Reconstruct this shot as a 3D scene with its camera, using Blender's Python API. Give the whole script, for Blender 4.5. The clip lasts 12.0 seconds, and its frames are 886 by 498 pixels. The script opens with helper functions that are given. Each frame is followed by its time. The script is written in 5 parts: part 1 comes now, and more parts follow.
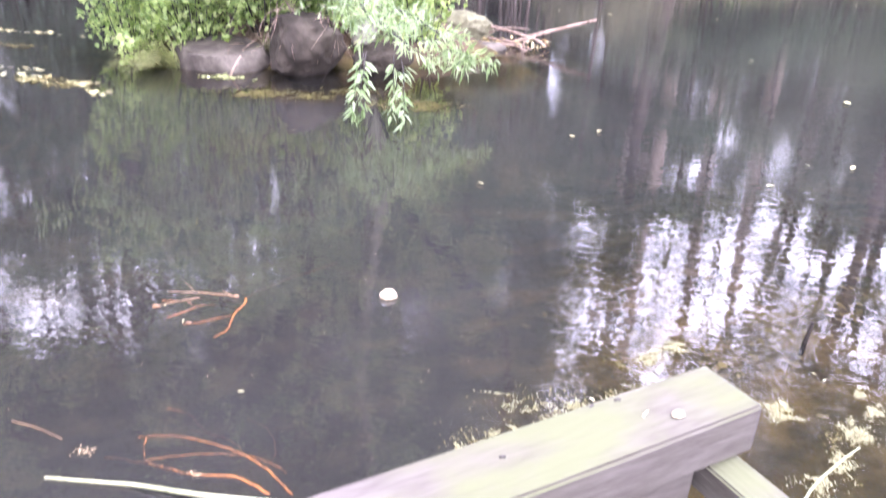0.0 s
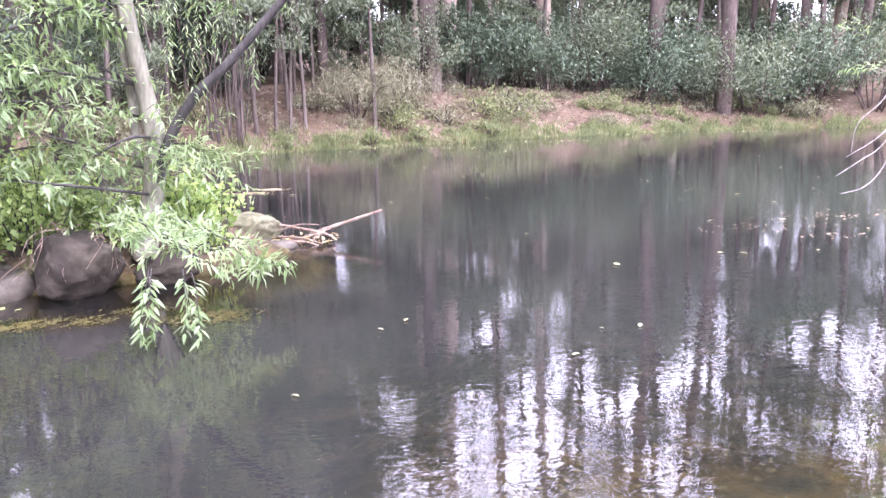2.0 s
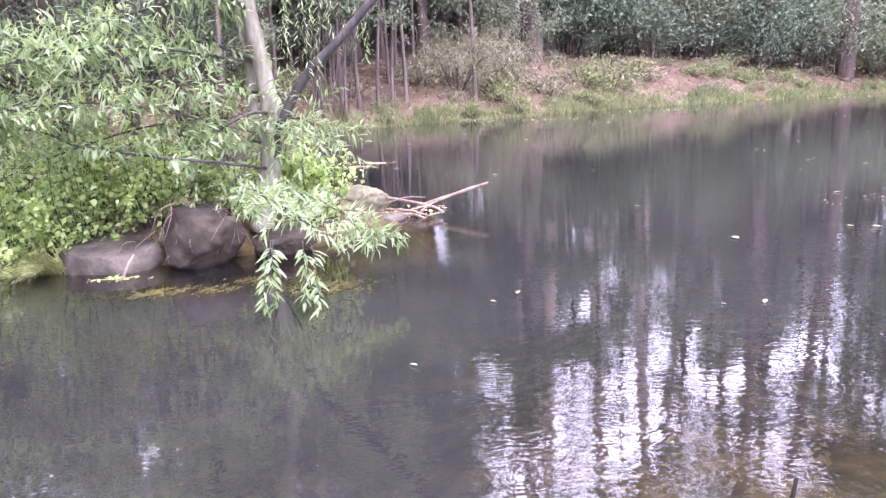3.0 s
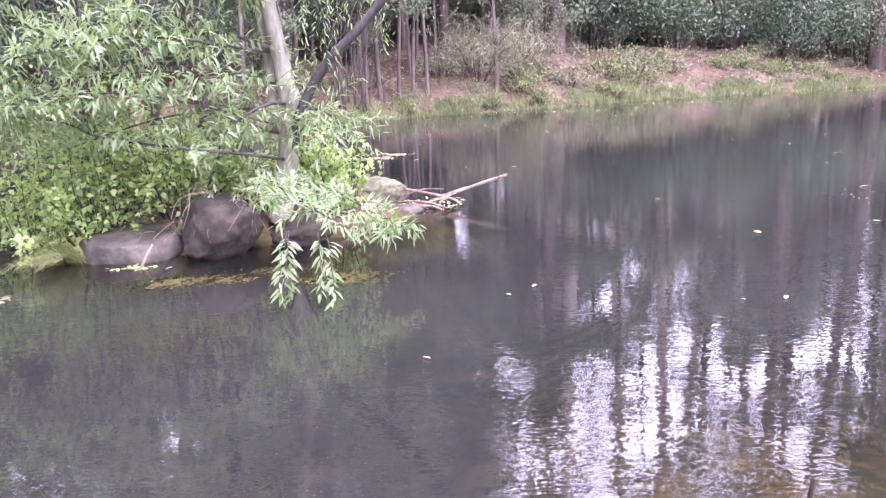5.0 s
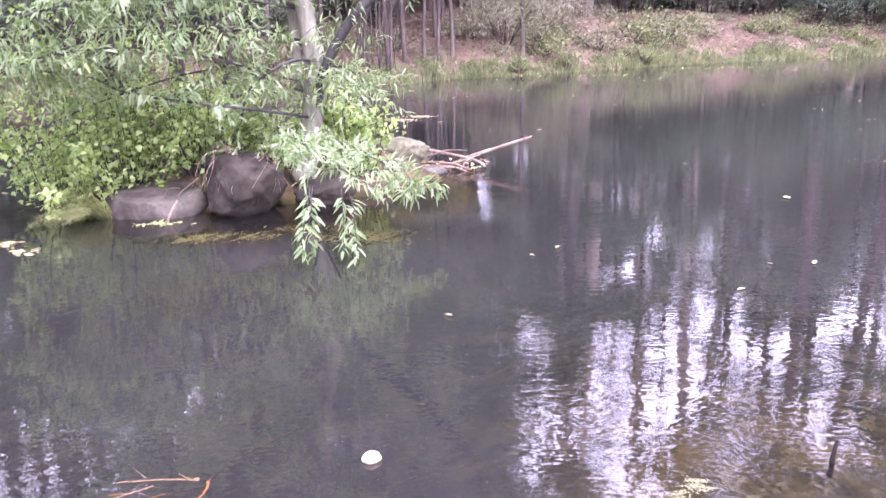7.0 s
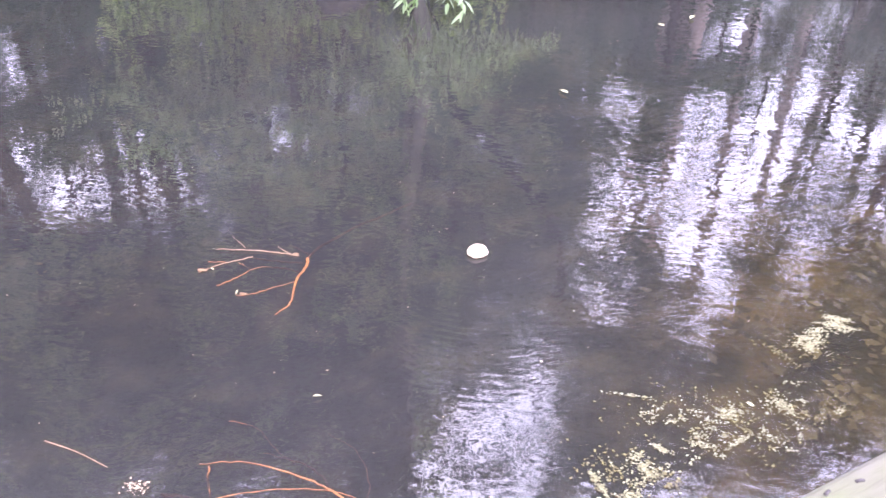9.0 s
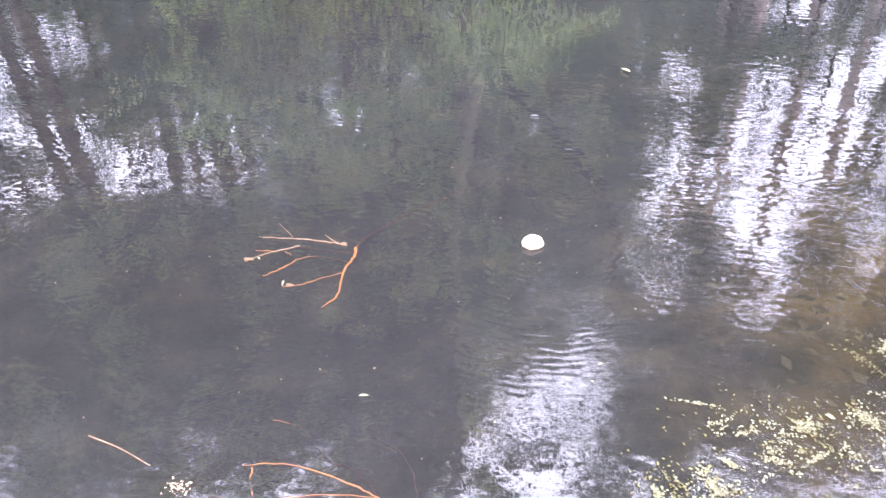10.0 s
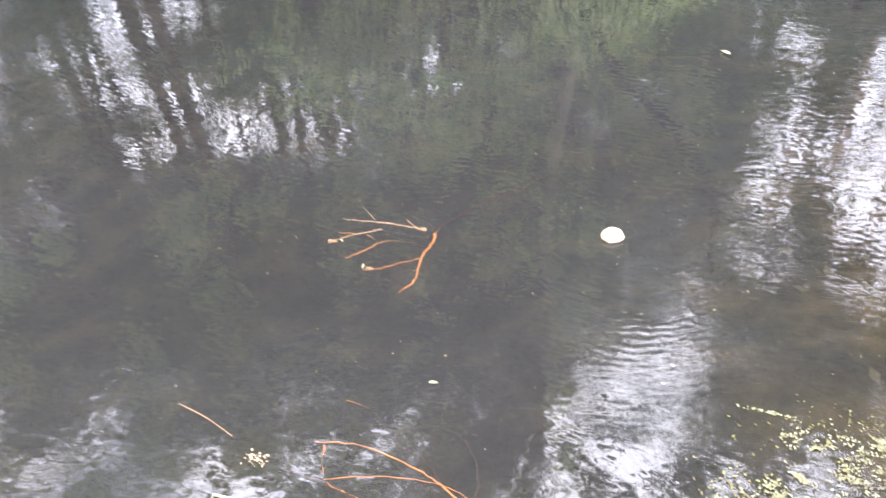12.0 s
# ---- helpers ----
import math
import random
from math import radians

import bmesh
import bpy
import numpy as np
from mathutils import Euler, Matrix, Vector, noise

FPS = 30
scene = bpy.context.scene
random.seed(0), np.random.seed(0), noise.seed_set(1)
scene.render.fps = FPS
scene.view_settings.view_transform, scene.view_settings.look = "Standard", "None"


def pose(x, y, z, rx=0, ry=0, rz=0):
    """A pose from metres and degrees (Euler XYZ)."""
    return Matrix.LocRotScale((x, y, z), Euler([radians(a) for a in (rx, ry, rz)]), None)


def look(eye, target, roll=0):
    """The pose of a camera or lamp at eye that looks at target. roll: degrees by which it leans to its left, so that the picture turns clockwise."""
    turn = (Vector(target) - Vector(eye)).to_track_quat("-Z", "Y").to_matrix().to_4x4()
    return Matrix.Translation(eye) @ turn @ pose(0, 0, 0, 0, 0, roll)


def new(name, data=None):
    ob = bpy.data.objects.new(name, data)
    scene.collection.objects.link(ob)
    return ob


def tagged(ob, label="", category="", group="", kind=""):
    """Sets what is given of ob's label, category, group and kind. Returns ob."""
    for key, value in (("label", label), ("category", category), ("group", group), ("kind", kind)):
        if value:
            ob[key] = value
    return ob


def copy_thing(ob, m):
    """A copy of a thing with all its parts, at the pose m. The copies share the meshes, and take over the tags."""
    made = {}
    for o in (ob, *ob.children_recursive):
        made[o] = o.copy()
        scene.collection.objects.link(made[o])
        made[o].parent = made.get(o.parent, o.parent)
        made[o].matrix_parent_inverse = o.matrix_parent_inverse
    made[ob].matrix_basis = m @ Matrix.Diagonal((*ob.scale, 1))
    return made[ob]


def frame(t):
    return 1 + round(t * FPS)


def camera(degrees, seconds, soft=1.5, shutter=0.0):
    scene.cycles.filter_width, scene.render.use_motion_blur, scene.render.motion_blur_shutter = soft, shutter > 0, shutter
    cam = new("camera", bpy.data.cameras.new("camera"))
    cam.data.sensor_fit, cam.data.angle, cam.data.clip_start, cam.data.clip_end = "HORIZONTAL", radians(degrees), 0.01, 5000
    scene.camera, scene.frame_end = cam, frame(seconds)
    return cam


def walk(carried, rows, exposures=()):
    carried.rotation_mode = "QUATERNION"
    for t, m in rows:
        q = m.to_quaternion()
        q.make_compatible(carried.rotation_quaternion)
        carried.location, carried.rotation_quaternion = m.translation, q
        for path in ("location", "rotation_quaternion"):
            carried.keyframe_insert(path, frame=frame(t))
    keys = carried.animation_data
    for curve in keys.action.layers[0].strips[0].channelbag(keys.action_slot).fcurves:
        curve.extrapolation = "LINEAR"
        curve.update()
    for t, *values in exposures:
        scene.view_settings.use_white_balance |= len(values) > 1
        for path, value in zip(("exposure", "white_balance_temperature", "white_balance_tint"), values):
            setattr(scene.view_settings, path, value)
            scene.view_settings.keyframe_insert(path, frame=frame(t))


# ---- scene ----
cam = camera(62.06, 12.0, soft=1.35, shutter=0.4)


def eye(x, y, z, yaw, pitch, roll):
    """A camera pose from its place, heading, tilt and lean."""
    return pose(x, y, z, 90 + pitch, 0, yaw) @ pose(0, 0, 0, 0, 0, roll)


walk(cam, [
    (0.0, eye(0.160, -0.267, 1.701, 7.49, -25.88, 2.10)),
    (0.5, eye(0.175, -0.213, 1.738, 8.68, -19.51, -0.06)),
    (1.0, eye(0.164, -0.167, 1.664, 9.14, -16.64, -2.41)),
    (1.5, eye(0.154, -0.093, 1.673, 1.20, -14.86, -1.24)),
    (2.0, eye(0.054, -0.051, 1.773, -8.76, -11.78, -0.52)),
    (2.5, eye(-0.023, -0.027, 1.764, -4.66, -10.96, -0.92)),
    (3.0, eye(-0.071, -0.020, 1.760, -1.05, -13.68, -2.02)),
    (5.0, eye(-0.030, 0.014, 1.756, 0.66, -14.27, -1.96)),
    (5.5, eye(-0.025, 0.013, 1.734, -0.31, -13.76, -1.51)),
    (6.0, eye(0.021, 0.022, 1.746, -0.47, -14.99, -1.43)),
    (6.5, eye(-0.000, 0.000, 1.750, -0.00, -15.72, -1.55)),
    (6.7, eye(-0.021, 0.008, 1.731, 1.68, -15.93, -2.32)),
    (8.3, eye(-0.069, 0.182, 1.666, 3.26, -30.13, 1.19)),
    (8.5, eye(-0.110, 0.278, 1.702, 2.34, -33.13, 1.63)),
    (9.0, eye(-0.238, 0.379, 1.689, 9.18, -36.22, 0.88)),
    (9.5, eye(-0.238, 0.492, 1.697, 10.24, -38.42, -1.32)),
    (10.0, eye(-0.269, 0.510, 1.658, 14.16, -38.10, -1.52)),
    (10.5, eye(-0.270, 0.550, 1.600, 12.40, -41.57, 0.41)),
    (11.0, eye(-0.309, 0.602, 1.614, 13.27, -42.79, 0.07)),
    (11.5, eye(-0.289, 0.593, 1.625, 16.96, -42.13, -0.24)),
    (12.0, eye(-0.212, 0.555, 1.734, 23.91, -40.26, -5.46)),
], exposures=[(0.0, 3.01, 5680, 31), (0.7, 2.89, 5850, 27), (1.5, 2.86, 5750, 28), (3.0, 2.76, 5680, 37), (5.0, 2.74, 5620, 40), (6.5, 2.74, 5640, 43), (8.5, 2.81, 5600, 41), (9.5, 2.88, 5560, 31), (10.0, 2.93, 5600, 26), (10.5, 2.98, 5580, 24), (11.0, 2.88, 5740, 19), (11.5, 2.83, 5720, 18), (12.0, 2.87, 5960, 16)])

# ---------------------------------------------------------------- sky and sun
SUN_ELEVATION, SUN_TURN = radians(58), radians(152)
world = bpy.data.worlds.new("sky")
scene.world = world
world.use_nodes = True
wn = world.node_tree.nodes
wl = world.node_tree.links
wn.clear()
w_out = wn.new("ShaderNodeOutputWorld")
w_bg = wn.new("ShaderNodeBackground")
w_sky = wn.new("ShaderNodeTexSky")
w_sky.sky_type = "NISHITA"
w_sky.sun_disc = False
w_sky.sun_elevation = SUN_ELEVATION
w_sky.sun_rotation = SUN_TURN
w_sky.air_density, w_sky.dust_density = 1.0, 2.0
w_co = wn.new("ShaderNodeTexCoord")
w_noise = wn.new("ShaderNodeTexNoise")
w_noise.inputs["Scale"].default_value = 2.6
w_noise.inputs["Detail"].default_value = 5
w_ramp = wn.new("ShaderNodeValToRGB")
w_ramp.color_ramp.elements[0].position = 0.22
w_ramp.color_ramp.elements[1].position = 0.42
w_mix = wn.new("ShaderNodeMixRGB")
w_mix.inputs[2].default_value = (15.8, 15.4, 16.1, 1)
w_bg.inputs["Strength"].default_value = 0.12
wl.new(w_co.outputs["Generated"], w_noise.inputs["Vector"])
wl.new(w_noise.outputs["Fac"], w_ramp.inputs["Fac"])
wl.new(w_ramp.outputs["Color"], w_mix.inputs[0])
wl.new(w_sky.outputs["Color"], w_mix.inputs[1])
# an overcast sky is brighter overhead than at its rim
w_sep = wn.new("ShaderNodeSeparateXYZ")
wl.new(w_co.outputs["Generated"], w_sep.inputs[0])
w_up = wn.new("ShaderNodeMapRange")
w_up.inputs["To Min"].default_value = 0.35
w_up.inputs["To Max"].default_value = 1.5
wl.new(w_sep.outputs["Z"], w_up.inputs["Value"])
w_mul = wn.new("ShaderNodeVectorMath")
w_mul.operation = "SCALE"
wl.new(w_mix.outputs["Color"], w_mul.inputs[0])
wl.new(w_up.outputs[0], w_mul.inputs["Scale"])
wl.new(w_mul.outputs["Vector"], w_bg.inputs["Color"])
wl.new(w_bg.outputs["Background"], w_out.inputs["Surface"])

sun = new("sun", bpy.data.lights.new("sun", "SUN"))
sun.data.energy = 0.95
sun.data.angle = radians(20)
sun.data.color = (1.0, 0.97, 0.92)
sun.matrix_world = look((0, 0, 0), (-math.sin(SUN_TURN) * math.cos(SUN_ELEVATION), -math.cos(SUN_TURN) * math.cos(SUN_ELEVATION), -math.sin(SUN_ELEVATION)))


# ---------------------------------------------------------------- materials
def nodes_of(name):
    m = bpy.data.materials.new(name)
    m.use_nodes = True
    nt = m.node_tree
    return m, nt.nodes, nt.links, nt.nodes["Principled BSDF"]


def ramp(nd, stops):
    r = nd.new("ShaderNodeValToRGB")
    el = r.color_ramp.elements
    el[0].position, el[0].color = stops[0][0], (*stops[0][1], 1)
    el[1].position, el[1].color = stops[-1][0], (*stops[-1][1], 1)
    for p, c in stops[1:-1]:
        e = el.new(p)
        e.color = (*c, 1)
    return r


def noise_tex(nd, lk, scale, detail=4, stretch=None, rough=0.55):
    co = nd.new("ShaderNodeTexCoord")
    n = nd.new("ShaderNodeTexNoise")
    n.inputs["Scale"].default_value = scale
    n.inputs["Detail"].default_value = detail
    n.inputs["Roughness"].default_value = rough
    if stretch:
        mp = nd.new("ShaderNodeMapping")
        mp.inputs["Scale"].default_value = stretch
        lk.new(co.outputs["Object"], mp.inputs["Vector"])
        lk.new(mp.outputs["Vector"], n.inputs["Vector"])
    else:
        lk.new(co.outputs["Object"], n.inputs["Vector"])
    return n


def surface(name, stops, scale, rough=0.85, fine=None, bump=0.01, stretch=None, spec=0.3, speck=0.8):
    """A rough natural surface: a colour ramp over noise, finer speckle and relief (bump in metres)."""
    m, nd, lk, bs = nodes_of(name)
    n1 = noise_tex(nd, lk, scale, 5, stretch)
    r1 = ramp(nd, stops)
    lk.new(n1.outputs["Fac"], r1.inputs["Fac"])
    n2 = noise_tex(nd, lk, fine or scale * 9, 4, stretch)
    r2 = ramp(nd, [(0.3, (0.55, 0.55, 0.55)), (0.7, (1.25, 1.25, 1.25))])
    lk.new(n2.outputs["Fac"], r2.inputs["Fac"])
    mx = nd.new("ShaderNodeMixRGB")
    mx.blend_type = "MULTIPLY"
    mx.inputs[0].default_value = speck
    lk.new(r1.outputs["Color"], mx.inputs[1])
    lk.new(r2.outputs["Color"], mx.inputs[2])
    lk.new(mx.outputs["Color"], bs.inputs["Base Color"])
    bs.inputs["Roughness"].default_value = rough
    bs.inputs["Specular IOR Level"].default_value = spec
    ad = nd.new("ShaderNodeMath")
    ad.operation = "MULTIPLY_ADD"
    ad.inputs[1].default_value = 0.4
    lk.new(n2.outputs["Fac"], ad.inputs[0])
    lk.new(n1.outputs["Fac"], ad.inputs[2])
    b = nd.new("ShaderNodeBump")
    b.inputs["Strength"].default_value = 1.0
    b.inputs["Distance"].default_value = bump
    lk.new(ad.outputs[0], b.inputs["Height"])
    lk.new(b.outputs["Normal"], bs.inputs["Normal"])
    return m


def foliage(name, stops, gloss=0.45, through_light=0.35, glow=(1.12, 1.16, 0.75)):
    """Leaves: each leaf takes its own tone from the ramp; some light passes through the blade."""
    m, nd, lk, bs = nodes_of(name)
    g = nd.new("ShaderNodeNewGeometry")
    n = noise_tex(nd, lk, 1.3, 2)
    ad = nd.new("ShaderNodeMath")
    ad.operation = "MULTIPLY_ADD"
    ad.inputs[1].default_value = 0.7
    lk.new(g.outputs["Random Per Island"], ad.inputs[0])
    sb = nd.new("ShaderNodeMath")
    sb.operation = "MULTIPLY_ADD"
    sb.inputs[1].default_value = 0.9
    sb.inputs[2].default_value = -0.3
    lk.new(n.outputs["Fac"], sb.inputs[0])
    lk.new(sb.outputs[0], ad.inputs[2])
    r = ramp(nd, stops)
    lk.new(ad.outputs[0], r.inputs["Fac"])
    lk.new(r.outputs["Color"], bs.inputs["Base Color"])
    bs.inputs["Roughness"].default_value = gloss
    bs.inputs["Specular IOR Level"].default_value = 0.35
    tr = nd.new("ShaderNodeBsdfTranslucent")
    # light that has passed through a leaf is yellower
    tm = nd.new("ShaderNodeMixRGB")
    tm.blend_type = "MULTIPLY"
    tm.inputs[0].default_value = 1.0
    tm.inputs[2].default_value = (*glow, 1)
    lk.new(r.outputs["Color"], tm.inputs[1])
    lk.new(tm.outputs["Color"], tr.inputs["Color"])
    ms = nd.new("ShaderNodeMixShader")
    ms.inputs[0].default_value = through_light
    out = nd["Material Output"]
    lk.new(bs.outputs[0], ms.inputs[1])
    lk.new(tr.outputs[0], ms.inputs[2])
    lk.new(ms.outputs[0], out.inputs["Surface"])
    return m


def bark(name, stops, scale=3.0, bump=0.012):
    return surface(name, stops, scale, 0.9, scale * 7, bump, (1, 1, 0.22), 0.2)


def water_material():
    m, nd, lk, bs = nodes_of("pond_water")
    nd.remove(bs)
    out = nd["Material Output"]
    # ripples: a slow swell, hand-wide ripples and fine wrinkles, heights in metres
    heights = []
    for scale, amp, stretch in ((1.0, 0.0016, (1, 1.4, 1)), (9.0, 0.0010, (1, 1.5, 1)), (30.0, 0.00046, (0.8, 1.4, 1))):
        n = noise_tex(nd, lk, scale, 0.6 if scale < 15 else 0.0, stretch)
        mu = nd.new("ShaderNodeMath")
        mu.operation = "MULTIPLY"
        mu.inputs[1].default_value = amp
        lk.new(n.outputs["Fac"], mu.inputs[0])
        heights.append(mu)
    # breezy and calm patches
    patch = noise_tex(nd, lk, 0.45, 2)
    pr = ramp(nd, [(0.35, (0.35, 0.35, 0.35)), (0.65, (1.3, 1.3, 1.3))])
    lk.new(patch.outputs["Fac"], pr.inputs["Fac"])
    s1 = nd.new("ShaderNodeMath")
    s1.operation = "ADD"
    lk.new(heights[1].outputs[0], s1.inputs[0])
    lk.new(heights[2].outputs[0], s1.inputs[1])
    s2 = nd.new("ShaderNodeMath")
    s2.operation = "MULTIPLY_ADD"
    lk.new(s1.outputs[0], s2.inputs[0])
    lk.new(pr.outputs["Color"], s2.inputs[1])
    lk.new(heights[0].outputs[0], s2.inputs[2])
    b = nd.new("ShaderNodeBump")
    b.inputs["Strength"].default_value = 1.0
    b.inputs["Distance"].default_value = 1.0
    # fine rings spread from the floating leaf
    co = nd.new("ShaderNodeTexCoord")
    ring_at = nd.new("ShaderNodeVectorMath")
    ring_at.operation = "SUBTRACT"
    ring_at.inputs[1].default_value = (-0.44, 2.72, 0)
    lk.new(co.outputs["Object"], ring_at.inputs[0])
    rings = nd.new("ShaderNodeTexWave")
    rings.wave_type, rings.rings_direction = "RINGS", "SPHERICAL"
    rings.inputs["Scale"].default_value = 10.5
    rings.inputs["Distortion"].default_value = 3.5
    rings.inputs["Detail"].default_value = 1.0
    lk.new(ring_at.outputs[0], rings.inputs["Vector"])
    far_off = nd.new("ShaderNodeVectorMath")
    far_off.operation = "DISTANCE"
    far_off.inputs[1].default_value = (-0.34, 2.2, 0)
    lk.new(co.outputs["Object"], far_off.inputs[0])
    fade = nd.new("ShaderNodeMapRange")
    fade.interpolation_type = "SMOOTHSTEP"
    fade.inputs["From Min"].default_value = 0.5
    fade.inputs["From Max"].default_value = 0.1
    fade.inputs["To Max"].default_value = 0.00016
    lk.new(far_off.outputs["Value"], fade.inputs["Value"])
    s3 = nd.new("ShaderNodeMath")
    s3.operation = "MULTIPLY_ADD"
    lk.new(rings.outputs["Fac"], s3.inputs[0])
    lk.new(fade.outputs[0], s3.inputs[1])
    lk.new(s2.outputs[0], s3.inputs[2])
    lk.new(s3.outputs[0], b.inputs["Height"])
    fr = nd.new("ShaderNodeFresnel")
    fr.inputs["IOR"].default_value = 1.54
    lk.new(b.outputs["Normal"], fr.inputs["Normal"])
    gl = nd.new("ShaderNodeBsdfGlossy")
    gl.inputs["Roughness"].default_value = 0.004
    gl.inputs["Color"].default_value = (1, 1, 1, 1)
    lk.new(b.outputs["Normal"], gl.inputs["Normal"])
    # murk: part of the light is scattered back by silt, the rest passes down to the bed
    silt = noise_tex(nd, lk, 0.7, 3)
    sr = ramp(nd, [(0.3, (0.0146, 0.0143, 0.0135)), (0.7, (0.0202, 0.0198, 0.0187))])
    lk.new(silt.outputs["Fac"], sr.inputs["Fac"])
    df = nd.new("ShaderNodeBsdfDiffuse")
    lk.new(sr.outputs["Color"], df.inputs["Color"])
    tr = nd.new("ShaderNodeBsdfTransparent")
    tr.inputs["Color"].default_value = (0.80, 0.72, 0.52, 1)
    body = nd.new("ShaderNodeMixShader")
    # the water clears over the shallows beside the deck and round the island
    sx = nd.new("ShaderNodeSeparateXYZ")
    lk.new(co.outputs["Object"], sx.inputs[0])
    mr = nd.new("ShaderNodeMapRange")
    mr.inputs["From Min"].default_value = -0.15
    mr.inputs["From Max"].default_value = 0.8
    mr.inputs["To Min"].default_value = 0.79
    mr.inputs["To Max"].default_value = 0.36
    lk.new(sx.outputs["X"], mr.inputs["Value"])
    my = nd.new("ShaderNodeMapRange")
    my.inputs["From Min"].default_value = 2.9
    my.inputs["From Max"].default_value = 5.2
    my.inputs["To Min"].default_value = 0.36
    my.inputs["To Max"].default_value = 0.9
    lk.new(sx.outputs["Y"], my.inputs["Value"])
    mm = nd.new("ShaderNodeMath")
    mm.operation = "MAXIMUM"
    lk.new(mr.outputs[0], mm.inputs[0])
    lk.new(my.outputs[0], mm.inputs[1])
    isle = nd.new("ShaderNodeMapping")
    isle.vector_type = "TEXTURE"
    isle.inputs["Location"].default_value = (-2.3, 7.9, 0)
    isle.inputs["Rotation"].default_value = (0, 0, 0.2)
    isle.inputs["Scale"].default_value = (2.9, 2.1, 1)
    lk.new(co.outputs["Object"], isle.inputs["Vector"])
    ln = nd.new("ShaderNodeVectorMath")
    ln.operation = "LENGTH"
    lk.new(isle.outputs["Vector"], ln.inputs[0])
    mi = nd.new("ShaderNodeMapRange")
    mi.inputs["From Min"].default_value = 0.8
    mi.inputs["From Max"].default_value = 1.1
    mi.inputs["To Min"].default_value = 0.3
    lk.new(ln.outputs["Value"], mi.inputs["Value"])
    ml = nd.new("ShaderNodeMath")
    ml.operation = "MINIMUM"
    lk.new(mm.outputs[0], ml.inputs[0])
    lk.new(mi.outputs[0], ml.inputs[1])
    lk.new(ml.outputs[0], body.inputs[0])
    lk.new(df.outputs[0], body.inputs[2])
    lk.new(tr.outputs[0], body.inputs[1])
    ms = nd.new("ShaderNodeMixShader")
    lk.new(fr.outputs[0], ms.inputs[0])
    lk.new(body.outputs[0], ms.inputs[1])
    lk.new(gl.outputs[0], ms.inputs[2])
    lk.new(ms.outputs[0], out.inputs["Surface"])
    return m


MAT_WATER = water_material()
MAT_WILLOW_BARK = bark("grey_green_bark", [(0.3, (0.104, 0.096, 0.072)), (0.55, (0.208, 0.200, 0.152)), (0.75, (0.288, 0.288, 0.224))], 4.0, 0.01)
MAT_DARK_BARK = bark("dark_bark", [(0.3, (0.02, 0.019, 0.018)), (0.7, (0.075, 0.068, 0.062))], 5.0, 0.008)
MAT_GUM_PALE = bark("pale_gum_bark", [(0.3, (0.240, 0.176, 0.136)), (0.6, (0.384, 0.328, 0.280)), (0.8, (0.464, 0.432, 0.400))], 1.2, 0.015)
MAT_GUM_DARK = bark("dark_stringy_bark", [(0.3, (0.036, 0.028, 0.024)), (0.7, (0.105, 0.080, 0.069))], 2.2, 0.04)
MAT_SAPLING = bark("brown_sapling_bark", [(0.3, (0.05, 0.038, 0.032)), (0.7, (0.13, 0.105, 0.09))], 4.0, 0.006)
MAT_WILLOW_LEAF = foliage("willow_leaf", [(0.0, (0.079, 0.120, 0.042)), (0.35, (0.185, 0.254, 0.120)), (0.65, (0.277, 0.347, 0.204)), (0.9, (0.360, 0.416, 0.277)), (1.0, (0.443, 0.425, 0.158))], 0.5, 0.6)
MAT_VINE_LEAF = foliage("vine_leaf", [(0.0, (0.046, 0.079, 0.023)), (0.3, (0.195, 0.274, 0.093)), (0.7, (0.400, 0.483, 0.204)), (0.95, (0.576, 0.604, 0.353)), (1.0, (0.464, 0.297, 0.075))], 0.4, 0.58, (1.1, 1.2, 0.6))
MAT_BUSH_LEAF = foliage("bush_leaf", [(0.0, (0.024, 0.038, 0.022)), (0.5, (0.068, 0.095, 0.06)), (1.0, (0.16, 0.20, 0.135))], 0.68, 0.25)
MAT_WATTLE_LEAF = foliage("wattle_leaf", [(0.0, (0.043, 0.058, 0.032)), (0.5, (0.100, 0.121, 0.075)), (1.0, (0.196, 0.217, 0.149))], 0.68, 0.3)
MAT_GUM_LEAF = foliage("gum_leaf", [(0.0, (0.03, 0.055, 0.03)), (0.5, (0.06, 0.095, 0.05)), (1.0, (0.12, 0.16, 0.09))], 0.6, 0.25)
MAT_GRASS = foliage("bank_grass", [(0.0, (0.055, 0.074, 0.028)), (0.5, (0.12, 0.142, 0.058)), (0.85, (0.20, 0.20, 0.098)), (1.0, (0.25, 0.21, 0.125))], 0.6, 0.3)
MAT_ROCK_DARK = surface("dark_stone", [(0.3, (0.012, 0.009, 0.006)), (0.5, (0.027, 0.021, 0.015)), (0.72, (0.062, 0.051, 0.037))], 3.0, 0.85, 22, 0.03, speck=0.45)
MAT_ROCK_FLAT = surface("purple_grey_stone", [(0.3, (0.020, 0.016, 0.012)), (0.5, (0.050, 0.042, 0.033)), (0.72, (0.105, 0.091, 0.074))], 4.0, 0.9, 22, 0.025, speck=0.45)
MAT_ROCK_MOSS = surface("lichen_stone", [(0.25, (0.05, 0.047, 0.026)), (0.5, (0.115, 0.11, 0.065)), (0.8, (0.18, 0.17, 0.115))], 3.0, 0.95, 20, 0.03)
MAT_DRIFT = bark("driftwood", [(0.3, (0.105, 0.070, 0.052)), (0.7, (0.266, 0.203, 0.161))], 5.0, 0.006)


